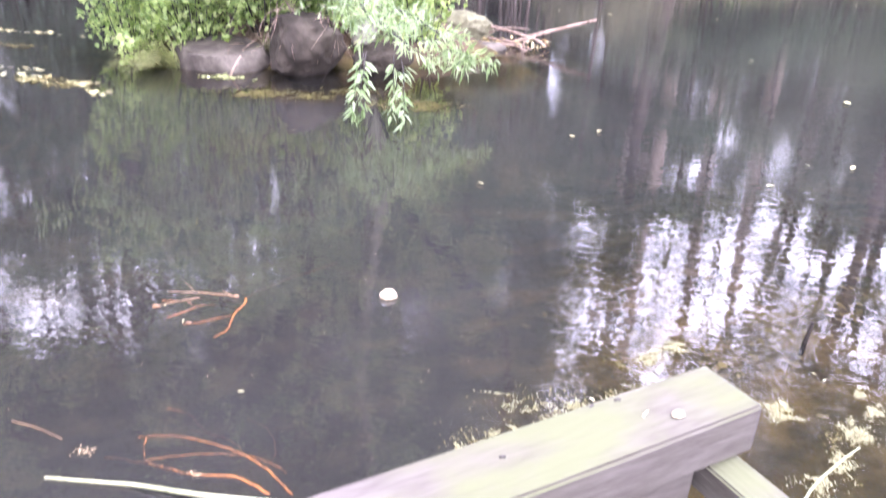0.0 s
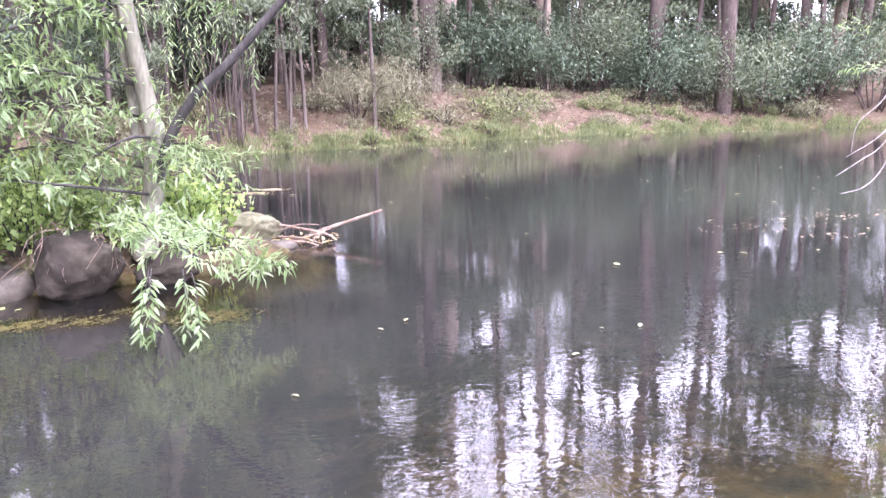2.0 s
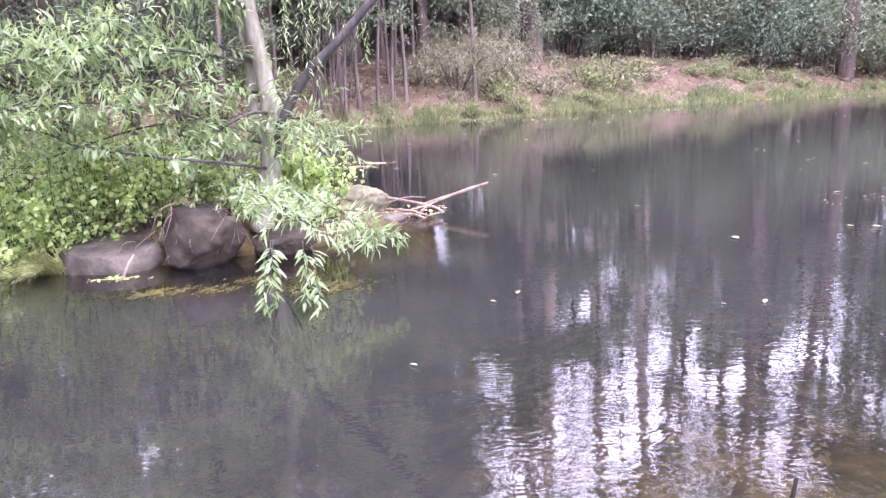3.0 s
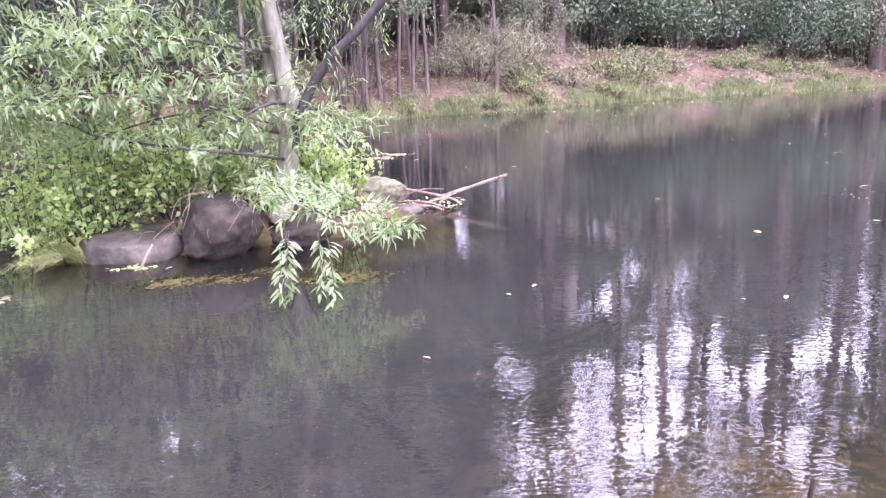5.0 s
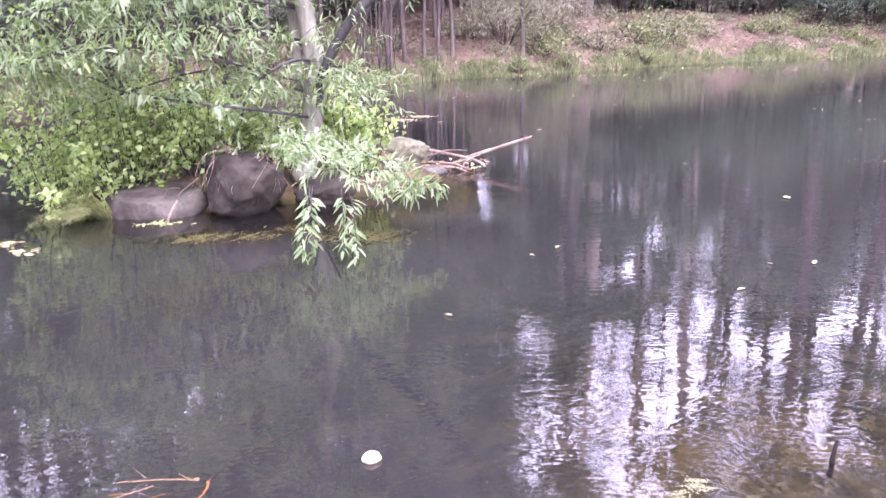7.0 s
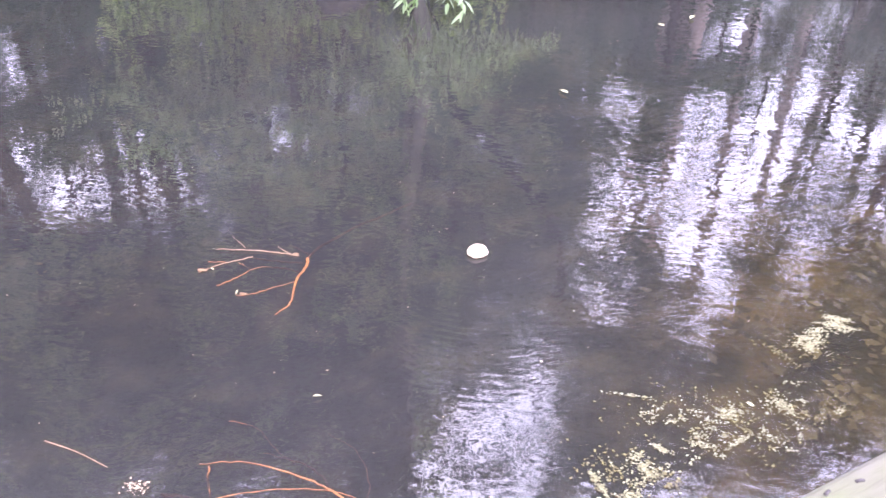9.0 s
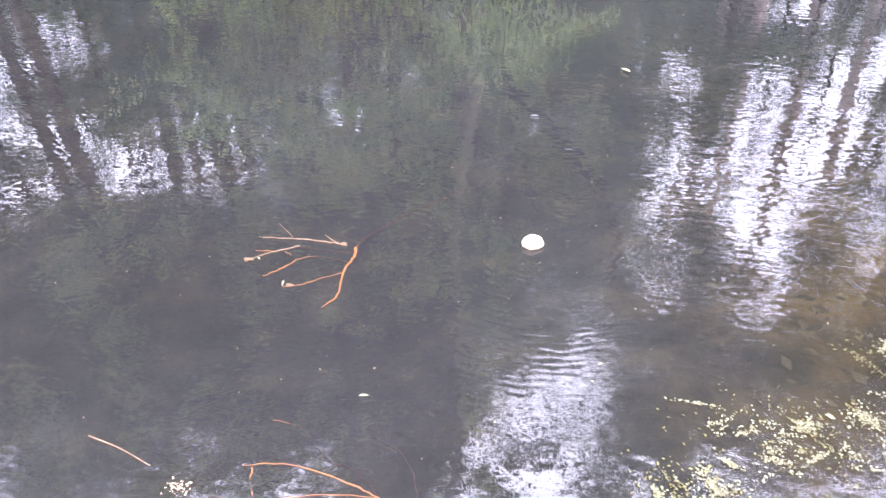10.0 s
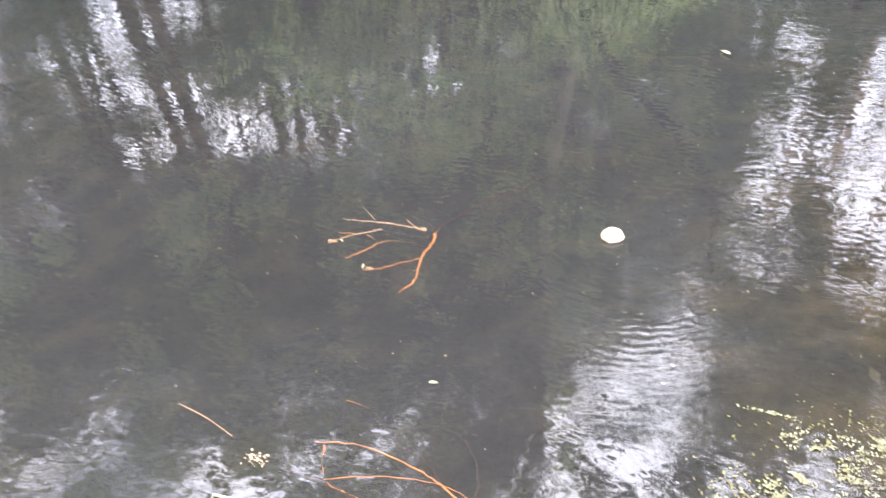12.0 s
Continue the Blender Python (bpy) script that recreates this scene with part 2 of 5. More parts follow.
def timber_material():
    m, nd, lk, bs = nodes_of("weathered_timber")
    grain = noise_tex(nd, lk, 60, 6, (0.14, 1, 1))
    gr = ramp(nd, [(0.2, (0.040, 0.034, 0.029)), (0.5, (0.065, 0.057, 0.050)), (0.8, (0.090, 0.081, 0.073))])
    lk.new(grain.outputs["Fac"], gr.inputs["Fac"])
    moss = noise_tex(nd, lk, 4.5, 5, (0.5, 1, 1))
    mr = ramp(nd, [(0.38, (0.0, 0.0, 0.0)), (0.62, (0.85, 0.85, 0.85))])
    lk.new(moss.outputs["Fac"], mr.inputs["Fac"])
    mx = nd.new("ShaderNodeMixRGB")
    mx.inputs[2].default_value = (0.070, 0.076, 0.038, 1)
    # algae grow on the faces that lie open to the rain
    ge = nd.new("ShaderNodeNewGeometry")
    sz = nd.new("ShaderNodeSeparateXYZ")
    lk.new(ge.outputs["Normal"], sz.inputs[0])
    fl = nd.new("ShaderNodeMapRange")
    fl.inputs["From Min"].default_value = 0.2
    fl.inputs["From Max"].default_value = 0.9
    fl.inputs["To Min"].default_value = 0.12
    lk.new(sz.outputs["Z"], fl.inputs["Value"])
    mk = nd.new("ShaderNodeMath")
    mk.operation = "MULTIPLY"
    lk.new(mr.outputs["Color"], mk.inputs[0])
    lk.new(fl.outputs[0], mk.inputs[1])
    lk.new(mk.outputs[0], mx.inputs[0])
    lk.new(gr.outputs["Color"], mx.inputs[1])
    lk.new(mx.outputs["Color"], bs.inputs["Base Color"])
    bs.inputs["Roughness"].default_value = 0.85
    bs.inputs["Specular IOR Level"].default_value = 0.2
    b = nd.new("ShaderNodeBump")
    b.inputs["Distance"].default_value = 0.004
    lk.new(grain.outputs["Fac"], b.inputs["Height"])
    lk.new(b.outputs["Normal"], bs.inputs["Normal"])
    return m


def ground_material():
    """Leaf litter on the banks, grass by the water's edge, brown silt on the bed."""
    m, nd, lk, bs = nodes_of("forest_ground")
    n1 = noise_tex(nd, lk, 0.5, 6)
    litter = ramp(nd, [(0.3, (0.040, 0.028, 0.018)), (0.5, (0.084, 0.060, 0.041)), (0.7, (0.135, 0.104, 0.076))])
    lk.new(n1.outputs["Fac"], litter.inputs["Fac"])
    n2 = noise_tex(nd, lk, 9, 6)
    sp = ramp(nd, [(0.3, (0.45, 0.45, 0.45)), (0.7, (1.3, 1.25, 1.2))])
    lk.new(n2.outputs["Fac"], sp.inputs["Fac"])
    mul = nd.new("ShaderNodeMixRGB")
    mul.blend_type = "MULTIPLY"
    mul.inputs[0].default_value = 0.85
    lk.new(litter.outputs["Color"], mul.inputs[1])
    lk.new(sp.outputs["Color"], mul.inputs[2])
    bed = ramp(nd, [(0.34, (0.018, 0.016, 0.008)), (0.5, (0.050, 0.042, 0.014)), (0.66, (0.12, 0.094, 0.028))])
    n3 = noise_tex(nd, lk, 2.6, 6)
    lk.new(n3.outputs["Fac"], bed.inputs["Fac"])
    co = nd.new("ShaderNodeTexCoord")
    sx = nd.new("ShaderNodeSeparateXYZ")
    lk.new(co.outputs["Object"], sx.inputs[0])
    wet = nd.new("ShaderNodeMapRange")
    wet.inputs["From Min"].default_value = -0.01
    wet.inputs["From Max"].default_value = 0.14
    lk.new(sx.outputs["Z"], wet.inputs["Value"])
    mx = nd.new("ShaderNodeMixRGB")
    lk.new(wet.outputs[0], mx.inputs[0])
    lk.new(bed.outputs["Color"], mx.inputs[1])
    lk.new(mul.outputs["Color"], mx.inputs[2])
    lk.new(mx.outputs["Color"], bs.inputs["Base Color"])
    bs.inputs["Roughness"].default_value = 0.95
    bs.inputs["Specular IOR Level"].default_value = 0.15
    b = nd.new("ShaderNodeBump")
    b.inputs["Distance"].default_value = 0.05
    lk.new(n2.outputs["Fac"], b.inputs["Height"])
    lk.new(b.outputs["Normal"], bs.inputs["Normal"])
    return m


MAT_TIMBER = timber_material()
MAT_GROUND = ground_material()
MAT_TWIG = surface("orange_twig", [(0.3, (0.11, 0.038, 0.008)), (0.7, (0.24, 0.092, 0.016))], 14, 0.5)
MAT_TWIG_DRY = surface("dry_twig", [(0.3, (0.15, 0.085, 0.038)), (0.7, (0.29, 0.19, 0.10))], 14, 0.6)
MAT_WET = bark("wet_black_wood", [(0.3, (0.006, 0.005, 0.004)), (0.7, (0.022, 0.017, 0.013))], 14.0, 0.004)
MAT_BARE = surface("bare_grey_twig", [(0.3, (0.17, 0.15, 0.14)), (0.7, (0.34, 0.31, 0.29))], 6, 0.8)
MAT_REED = surface("green_reed", [(0.3, (0.20, 0.22, 0.10)), (0.7, (0.36, 0.36, 0.22))], 6, 0.5)
MAT_PALE = surface("bleached_leaf", [(0.3, (0.30, 0.23, 0.13)), (0.7, (0.46, 0.39, 0.27))], 25, 0.6, bump=0.003)
MAT_YELLOW = foliage("fallen_leaf", [(0.0, (0.338, 0.180, 0.053)), (0.5, (0.465, 0.375, 0.165)), (1.0, (0.540, 0.495, 0.345))], 0.5, 0.1)
MAT_STRAW = foliage("pale_straw", [(0.0, (0.06, 0.07, 0.025)), (0.5, (0.27, 0.30, 0.12)), (1.0, (0.48, 0.48, 0.25))], 0.6, 0.25)
MAT_FLOAT = foliage("bleached_floating_leaf", [(0.0, (0.16, 0.12, 0.05)), (0.5, (0.27, 0.26, 0.125)), (1.0, (0.40, 0.40, 0.26))], 0.5, 0.1)
MAT_SHEOAK = foliage("sheoak_needles", [(0.0, (0.065, 0.064, 0.038)), (0.5, (0.14, 0.135, 0.082)), (1.0, (0.25, 0.235, 0.155))], 0.8, 0.2)
MAT_DEBRIS = foliage("straw_debris", [(0.0, (0.10, 0.07, 0.035)), (0.5, (0.28, 0.21, 0.12)), (1.0, (0.46, 0.38, 0.25))], 0.7, 0.1)
MAT_SCUM = foliage("duckweed", [(0.0, (0.05, 0.038, 0.012)), (0.4, (0.10, 0.095, 0.04)), (1.0, (0.20, 0.20, 0.11))], 0.6, 0.1)
MAT_ALGAE = foliage("olive_algae", [(0.0, (0.03, 0.025, 0.006)), (0.5, (0.072, 0.06, 0.015)), (0.9, (0.125, 0.112, 0.034)), (1.0, (0.24, 0.22, 0.10))], 0.7, 0.15)


# ---------------------------------------------------------------- mesh helpers
class Build:
    """Collects vertices and faces of one mesh, in world places."""

    def __init__(self):
        self.v, self.f = [], []

    def add(self, verts, faces):
        k = len(self.v)
        self.v.extend(verts)
        self.f.extend([tuple(i + k for i in f) for f in faces])

    def mesh(self, name, mat, origin=(0, 0, 0), smooth=True):
        me = bpy.data.meshes.new(name)
        o = np.array(origin, float)
        vv = np.array(self.v, float).reshape(-1, 3) - o
        me.from_pydata(vv.tolist(), [], self.f)
        if smooth:
            me.shade_smooth()
        me.materials.append(mat)
        me.update()
        return me


def thing(name, origin, label, category, group="", kind=""):
    ob = new(name)
    ob.empty_display_size = 0.1
    ob.location = origin
    return tagged(ob, label, category, group, kind)


def part(name, build, mat, parent, label="", smooth=True):
    """One mesh object under a thing or a part; build holds world places."""
    ob = new(name, build.mesh(name, mat, parent.location, smooth))
    ob.parent = parent
    if label:
        tagged(ob, label)
    return ob


def lone(name, build, mat, origin, label, category, group="", kind="", smooth=True):
    ob = new(name, build.mesh(name, mat, origin, smooth))
    ob.location = origin
    return tagged(ob, label, category, group, kind)


def bend(points, n):
    """A smooth curve through the points, n steps a span."""
    p = [Vector(q) for q in points]
    p = [p[0] * 2 - p[1]] + p + [p[-1] * 2 - p[-2]]
    out = []
    for i in range(1, len(p) - 2):
        for k in range(n):
            t = k / n
            a, b, c, d = p[i - 1], p[i], p[i + 1], p[i + 2]
            out.append(0.5 * ((2 * b) + (c - a) * t + (2 * a - 5 * b + 4 * c - d) * t * t + (3 * b - a - 3 * c + d) * t ** 3))
    out.append(p[-2])
    return out


def tube(bd, points, r0, r1, sides=7, wobble=0.0, rng=random):
    pts = [Vector(p) for p in points]
    up = Vector((0.31, 0.17, 0.93))
    rings = []
    last = len(pts) - 1
    for i, p in enumerate(pts):
        d = (pts[min(i + 1, last)] - pts[max(i - 1, 0)]).normalized()
        a = d.cross(up)
        if a.length < 0.05:
            a = d.cross(Vector((1, 0, 0)))
        a.normalize()
        b = d.cross(a)
        r = r0 + (r1 - r0) * i / last
        ring = []
        for s in range(sides):
            an = 2 * math.pi * s / sides
            rr = r * (1 + wobble * (rng.random() - 0.5))
            ring.append(tuple(p + (a * math.cos(an) + b * math.sin(an)) * rr))
        rings.append(ring)
    verts = [v for ring in rings for v in ring]
    faces = []
    for i in range(last):
        for s in range(sides):
            t = (s + 1) % sides
            faces.append((i * sides + s, i * sides + t, (i + 1) * sides + t, (i + 1) * sides + s))
    faces.append(tuple(range(sides - 1, -1, -1)))
    faces.append(tuple(last * sides + s for s in range(sides)))
    bd.add(verts, faces)


def blade(bd, base, way, face, length, width, curl=0.15):
    """A pointed leaf, folded a little along its middle."""
    w = way.normalized()
    side = w.cross(face)
    if side.length < 1e-3:
        side = w.cross(Vector((0.3, 0.8, 0.5)))
    side.normalize()
    nrm = side.cross(w)
    m1 = base + w * length * 0.38 + nrm * curl * width
    m2 = base + w * length * 0.72 - nrm * curl * length * 0.25
    tip = base + w * length - nrm * curl * length * 0.6
    h = side * width * 0.5
    up = nrm * width * 0.18
    bd.add([tuple(base), tuple(m1 - h + up), tuple(m1), tuple(m1 + h + up), tuple(m2 - h * 0.7 + up), tuple(m2), tuple(m2 + h * 0.7 + up), tuple(tip)],
           [(0, 2, 1), (0, 3, 2), (1, 2, 5, 4), (2, 3, 6, 5), (4, 5, 7), (5, 6, 7)])


def round_leaf(bd, base, way, face, size):
    """A broad leaf with a blunt point."""
    w = way.normalized()
    side = w.cross(face)
    if side.length < 1e-3:
        side = w.cross(Vector((0.3, 0.8, 0.5)))
    side.normalize()
    nrm = side.cross(w)
    h = side * size * 0.42
    bd.add([tuple(base), tuple(base + w * size * 0.35 - h + nrm * size * 0.07), tuple(base + w * size * 0.4), tuple(base + w * size * 0.35 + h + nrm * size * 0.07),
            tuple(base + w * size - nrm * size * 0.12)], [(0, 2, 1), (0, 3, 2), (1, 2, 4), (2, 3, 4)])


def rand_dir(rng):
    z = rng.uniform(-1, 1)
    a = rng.uniform(0, 2 * math.pi)
    s = math.sqrt(1 - z * z)
    return Vector((s * math.cos(a), s * math.sin(a), z))


def quads(centres, ways, lengths, widths, gen):
    """Many small diamond leaves at once, as arrays: vertices and faces."""
    n = len(centres)
    ways = ways / np.linalg.norm(ways, axis=1, keepdims=True)
    other = gen.normal(size=(n, 3))
    side = np.cross(ways, other)
    side /= np.linalg.norm(side, axis=1, keepdims=True) + 1e-9
    L, W2 = lengths[:, None] * 0.5, widths[:, None] * 0.5
    v = np.stack([centres - ways * L, centres + side * W2 + ways * L * 0.1, centres + ways * L, centres - side * W2 + ways * L * 0.1], 1).reshape(-1, 3)
    f = np.arange(4 * n).reshape(-1, 4)
    return v, f


def leaf_cloud(name, mat, centres, ways, lengths, widths, gen):
    v, f = quads(centres, ways, lengths, widths, gen)
    me = bpy.data.meshes.new(name)
    me.from_pydata(v.tolist(), [], f.tolist())
    me.materials.append(mat)
    me.update()
    return me


# ---------------------------------------------------------------- ground, bed and water
SHORE_X = [-60, -24, -12, -5, -2.8, -0.3, 2.5, 5, 8, 11, 14.5, 18.5, 24, 32, 60]
SHORE_Y = [17, 19, 20.3, 21.8, 23.4, 25.3, 26.6, 28.2, 30.0, 31.2, 32.8, 34.0, 34.8, 33, 28]


def soft_noise(x, y, s):
    return (np.sin(x * 1.3 * s + 1.7) * np.cos(y * 1.1 * s + 0.6) + 0.5 * np.sin(x * 2.9 * s - y * 2.3 * s + 2.2) + 0.3 * np.sin(x * 5.3 * s + y * 6.1 * s)) / 1.8


def land(x, y):
    """Height of the ground over the water, for arrays of places."""
    far = np.interp(x, SHORE_X, SHORE_Y) + 0.35 * soft_noise(x, y, 0.9) - y
    near = y - np.interp(x, [3.0, 7.0, 12.0, 34.0], [-0.9, 3.2, 5.4, 5.4]) + 0.1 * soft_noise(x, y, 1.1)
    left = x + 22 + 0.5 * soft_noise(x, y, 0.5)
    right = 34 + 0.5 * soft_noise(x, y, 0.5) - x
    d = np.minimum(np.minimum(far, near), np.minimum(left, right))
    slope = np.interp(x, [-2.0, 0.2, 1.5], [0.30, 0.16, 0.105])
    bed = -np.minimum(slope * np.maximum(d, 0), 1.1 + 0 * d) + 0.04 * soft_noise(x, y, 2.3)
    o = np.maximum(-d, 0)
    bank = 0.34 * np.minimum(o, 5.5) + 0.07 * np.clip(o - 5.5, 0, 22) + 0.16 * np.clip(o - 27, 0, 70) + 0.04 * soft_noise(x, y, 0.8) * np.minimum(o, 2) + 0.3 * soft_noise(x, y, 0.12) * np.minimum(o / 6, 1)
    z = np.where(d > 0, np.minimum(bed, 0.05 - 0.1 * np.minimum(d, 1)), bank + 0.02)
    ex, ey = (x + 2.45), (y - 8.3)
    c, s = math.cos(0.24), math.sin(0.24)
    u, v = (ex * c + ey * s) / 2.05, (-ex * s + ey * c) / 1.15
    r2 = u * u + v * v + 0.18 * soft_noise(x, y, 2.0)
    isle = 0.5 * (1 - r2)
    return np.where(isle > -1.2, np.maximum(z, np.minimum(isle, 0.42)), z)


def height(x, y):
    return float(land(np.array([float(x)]), np.array([float(y)]))[0])


def build_ground():
    def axis(lo, hi, fine_lo, fine_hi, step):
        mid = np.arange(fine_lo, fine_hi, step)
        a = fine_lo - np.geomspace(step, fine_lo - lo, 26)[::-1]
        b = fine_hi + np.geomspace(step, hi - fine_hi, 30)
        return np.concatenate([a, mid, b])
    xs = axis(-2600, 2600, -9, 21, 0.16)
    ys = axis(-2600, 2600, -1.5, 42, 0.16)
    gx, gy = np.meshgrid(xs, ys)
    gz = land(gx, gy)
    v = np.stack([gx, gy, gz], -1).reshape(-1, 3)
    nx, ny = len(xs), len(ys)
    i = np.arange(nx - 1)[None, :] + np.arange(ny - 1)[:, None] * nx
    f = np.stack([i, i + 1, i + nx + 1, i + nx], -1).reshape(-1, 4)
    me = bpy.data.meshes.new("ground")
    me.from_pydata(v.tolist(), [], f.tolist())
    me.shade_smooth()
    me.materials.append(MAT_GROUND)
    tagged(new("ground", me), "leaf-littered earth banks and silty pond bed", "ground", kind="structure")


build_ground()
bd = Build()
bd.add([(-70, -6, 0), (70, -6, 0), (70, 45, 0), (-70, 45, 0)], [(0, 1, 2, 3)])
lone("water", bd, MAT_WATER, (0, 0, 0), "still murky grey-brown pond water with small ripples", "water", kind="structure", smooth=False)


# ---------------------------------------------------------------- timber platform
ALONG = Vector((-0.81, -0.586, 0)).normalized()
ACROSS = Vector((0.586, -0.81, 0)).normalized()
BEAM_END = Vector((0.70, 1.63, 0.48))


def box(name, mat, parent, corner, along, across, length, width, top, thick, bevel=0.008, label=""):
    """A sawn timber whose own long axis is its x axis; corner is its far end's outer top corner."""
    me = bpy.data.meshes.new(name)
    bm = bmesh.new()
    bmesh.ops.create_cube(bm, size=1)
    bmesh.ops.scale(bm, vec=(length, width, thick), verts=bm.verts)
    bmesh.ops.subdivide_edges(bm, edges=[e for e in bm.edges if abs((e.verts[0].co - e.verts[1].co).x) > length * 0.5], cuts=12)
    for v in bm.verts:
        n = noise.noise_vector(v.co * 3 + Vector((top * 9, length, width * 7)))
        v.co += n * 0.0025
    bmesh.ops.bevel(bm, geom=[e for e in bm.edges if len(e.link_faces) == 2 and e.calc_face_angle(0) > 0.8], offset=bevel, segments=2, affect="EDGES")
    bm.to_mesh(me)
    bm.free()
    me.materials.append(mat)
    ob = new(name, me)
    c = Vector((corner.x, corner.y, 0)) + along * length / 2 + across * width / 2
    c.z = top - thick / 2
    rot = Matrix((along, across, along.cross(across))).transposed().to_4x4()
    world_m = Matrix.Translation(c) @ rot
    ob.parent = parent
    ob.matrix_basis = Matrix.Translation(-parent.location) @ world_m
    if label:
        tagged(ob, label)
    return ob


kerb = thing("kerb_rail", (0.0, 1.0, 0.2), "weathered grey timber kerb rail with green algae along the platform edge", "railing")
box("beam", MAT_TIMBER, kerb, BEAM_END, ALONG, ACROSS, 3.4, 0.215, 0.48, 0.155, 0.009)
for k in range(4):
    box("spacer_block", MAT_TIMBER, kerb, BEAM_END + ALONG * (0.185 + k * 0.95) + ACROSS * 0.025, ALONG, ACROSS, 0.36, 0.165, 0.323, 0.13, 0.006)

deck = thing("deck", (0.2, 0.2, 0.0), "weathered timber viewing deck over the pond edge", "deck")
box("edge_board", MAT_TIMBER, deck, BEAM_END + ALONG * 0.035 + ACROSS * 0.03, ACROSS, ALONG, 2.6, 0.118, 0.311, 0.10, 0.006)
for k in range(13):
    box("deck_board", MAT_TIMBER, deck, BEAM_END + ALONG * (0.19 + k * 0.147) + ACROSS * 0.03, ACROSS, ALONG, 2.5, 0.14, 0.188, 0.04, 0.005)
for k in range(3):
    b0 = BEAM_END + ALONG * (0.35 + k * 1.0) + ACROSS * 0.12
    bd = Build()
    tube(bd, [(b0.x, b0.y, -0.6), (b0.x, b0.y, 0.146)], 0.07, 0.07, 10)
    part("pile", bd, MAT_TIMBER, deck)

# a pale pebble, a chip of bark and snail-sized dark knots on the rail
peb = bpy.data.meshes.new("pebble")
bm = bmesh.new()
bmesh.ops.create_icosphere(bm, subdivisions=3, radius=1)
for v in bm.verts:
    v.co = Vector((v.co.x * 0.019, v.co.y * 0.014, v.co.z * 0.006)) * (1 + 0.1 * noise.noise(v.co * 2))
bm.to_mesh(peb)
bm.free()
peb.shade_smooth()
peb.materials.append(MAT_PALE)
ob = new("pebble", peb)
ob.matrix_basis = pose(0.585, 1.365, 0.486, 0, 0, 30)
tagged(ob, "small flat white pebble on the kerb rail", "pebble")
for x, y, ln, turn, mt, nm, lab in ((0.50, 1.355, 0.03, 60, MAT_PALE, "bark_chip", "thin pale chip of bark on the kerb rail"), (0.14, 1.12, 0.016, 10, MAT_DARK_BARK, "rail_knot", "tiny dark knot on the kerb rail"), (0.43, 1.40, 0.018, 20, MAT_DARK_BARK, "rail_knot", "tiny dark knot on the kerb rail"), (0.36, 1.36, 0.015, 50, MAT_DARK_BARK, "rail_knot", "tiny dark knot on the kerb rail")):
    bd = Build()
    c1, s1 = math.cos(radians(turn)) * ln / 2, math.sin(radians(turn)) * ln / 2
    tube(bd, [(x - c1, y - s1, 0.482), (x, y, 0.485), (x + c1, y + s1, 0.482)], 0.0035, 0.003, 6)
    lone(nm, bd, mt, (x, y, 0.482), lab, "debris")


# ---------------------------------------------------------------- island rocks
def boulder(name, mat, centre, size, seed, label, cuts=(), rough=0.16, turn=0.0):
    """A weathered stone: a ball cut by planes, then worn by noise."""
    rng = random.Random(seed)
    me = bpy.data.meshes.new(name)
    bm = bmesh.new()
    bmesh.ops.create_icosphere(bm, subdivisions=5, radius=1)
    planes = [(Vector(n).normalized(), d) for n, d in cuts] + [(rand_dir(rng), rng.uniform(0.62, 0.9)) for _ in range(12)]
    off = Vector((seed * 3.1, seed * 1.7, 0))
    for v in bm.verts:
        p = v.co.copy()
        for n, d in planes:
            k = p.dot(n) - d
            if k > 0:
                p -= n * k * 0.96
        p *= 1 + rough * noise.noise(p * 1.6 + off) + rough * 0.55 * noise.noise(p * 4.0 + off) + rough * 0.3 * noise.noise(p * 10 + off) + rough * 0.16 * noise.noise(p * 22 + off)
        v.co = Vector((p.x * size[0], p.y * size[1], p.z * size[2]))
    bm.to_mesh(me)
    bm.free()
    me.shade_smooth()
    me.materials.append(mat)
    ob = new(name, me)
    ob.matrix_basis = pose(*centre, 0, 0, turn)
    return tagged(ob, label, "rock")


boulder("flat_rock", MAT_ROCK_FLAT, (-3.25, 7.0, 0.02), (0.62, 0.42, 0.46), 3, "flat purple-grey boulder at the island's waterline", [((0.06, -0.10, 1), 0.40), ((0.05, -1, -0.1), 0.66), ((-1, -0.4, 0.1), 0.78), ((1, -0.2, 0.2), 0.82)], 0.09, -8)
boulder("boulder", MAT_ROCK_DARK, (-2.28, 7.05, 0.21), (0.46, 0.44, 0.44), 8, "large dark rounded boulder with rough face at the waterline", [((-0.9, -0.3, 0.25), 0.72), ((0.2, -1, 0.1), 0.80), ((0.65, 0, 0.75), 0.82), ((-0.3, 0, 1), 0.86)], 0.14, 12)
boulder("mossy_rock", MAT_ROCK_MOSS, (-0.98, 9.2, 0.14), (0.46, 0.36, 0.27), 12, "pale lichen-covered rock at the island's far tip", [((0, 0, 1), 0.8)], 0.13, 10)
boulder("small_rock", MAT_ROCK_DARK, (-1.55, 7.35, 0.10), (0.30, 0.25, 0.22), 17, "small dark rock half hidden behind willow leaves", (), 0.2, 30)
boulder("low_rock", MAT_ROCK_FLAT, (-0.85, 8.82, 0.0), (0.5, 0.26, 0.12), 19, "low wet grey rock just above the water", [((0, 0, 1), 0.6)], 0.15, 5)


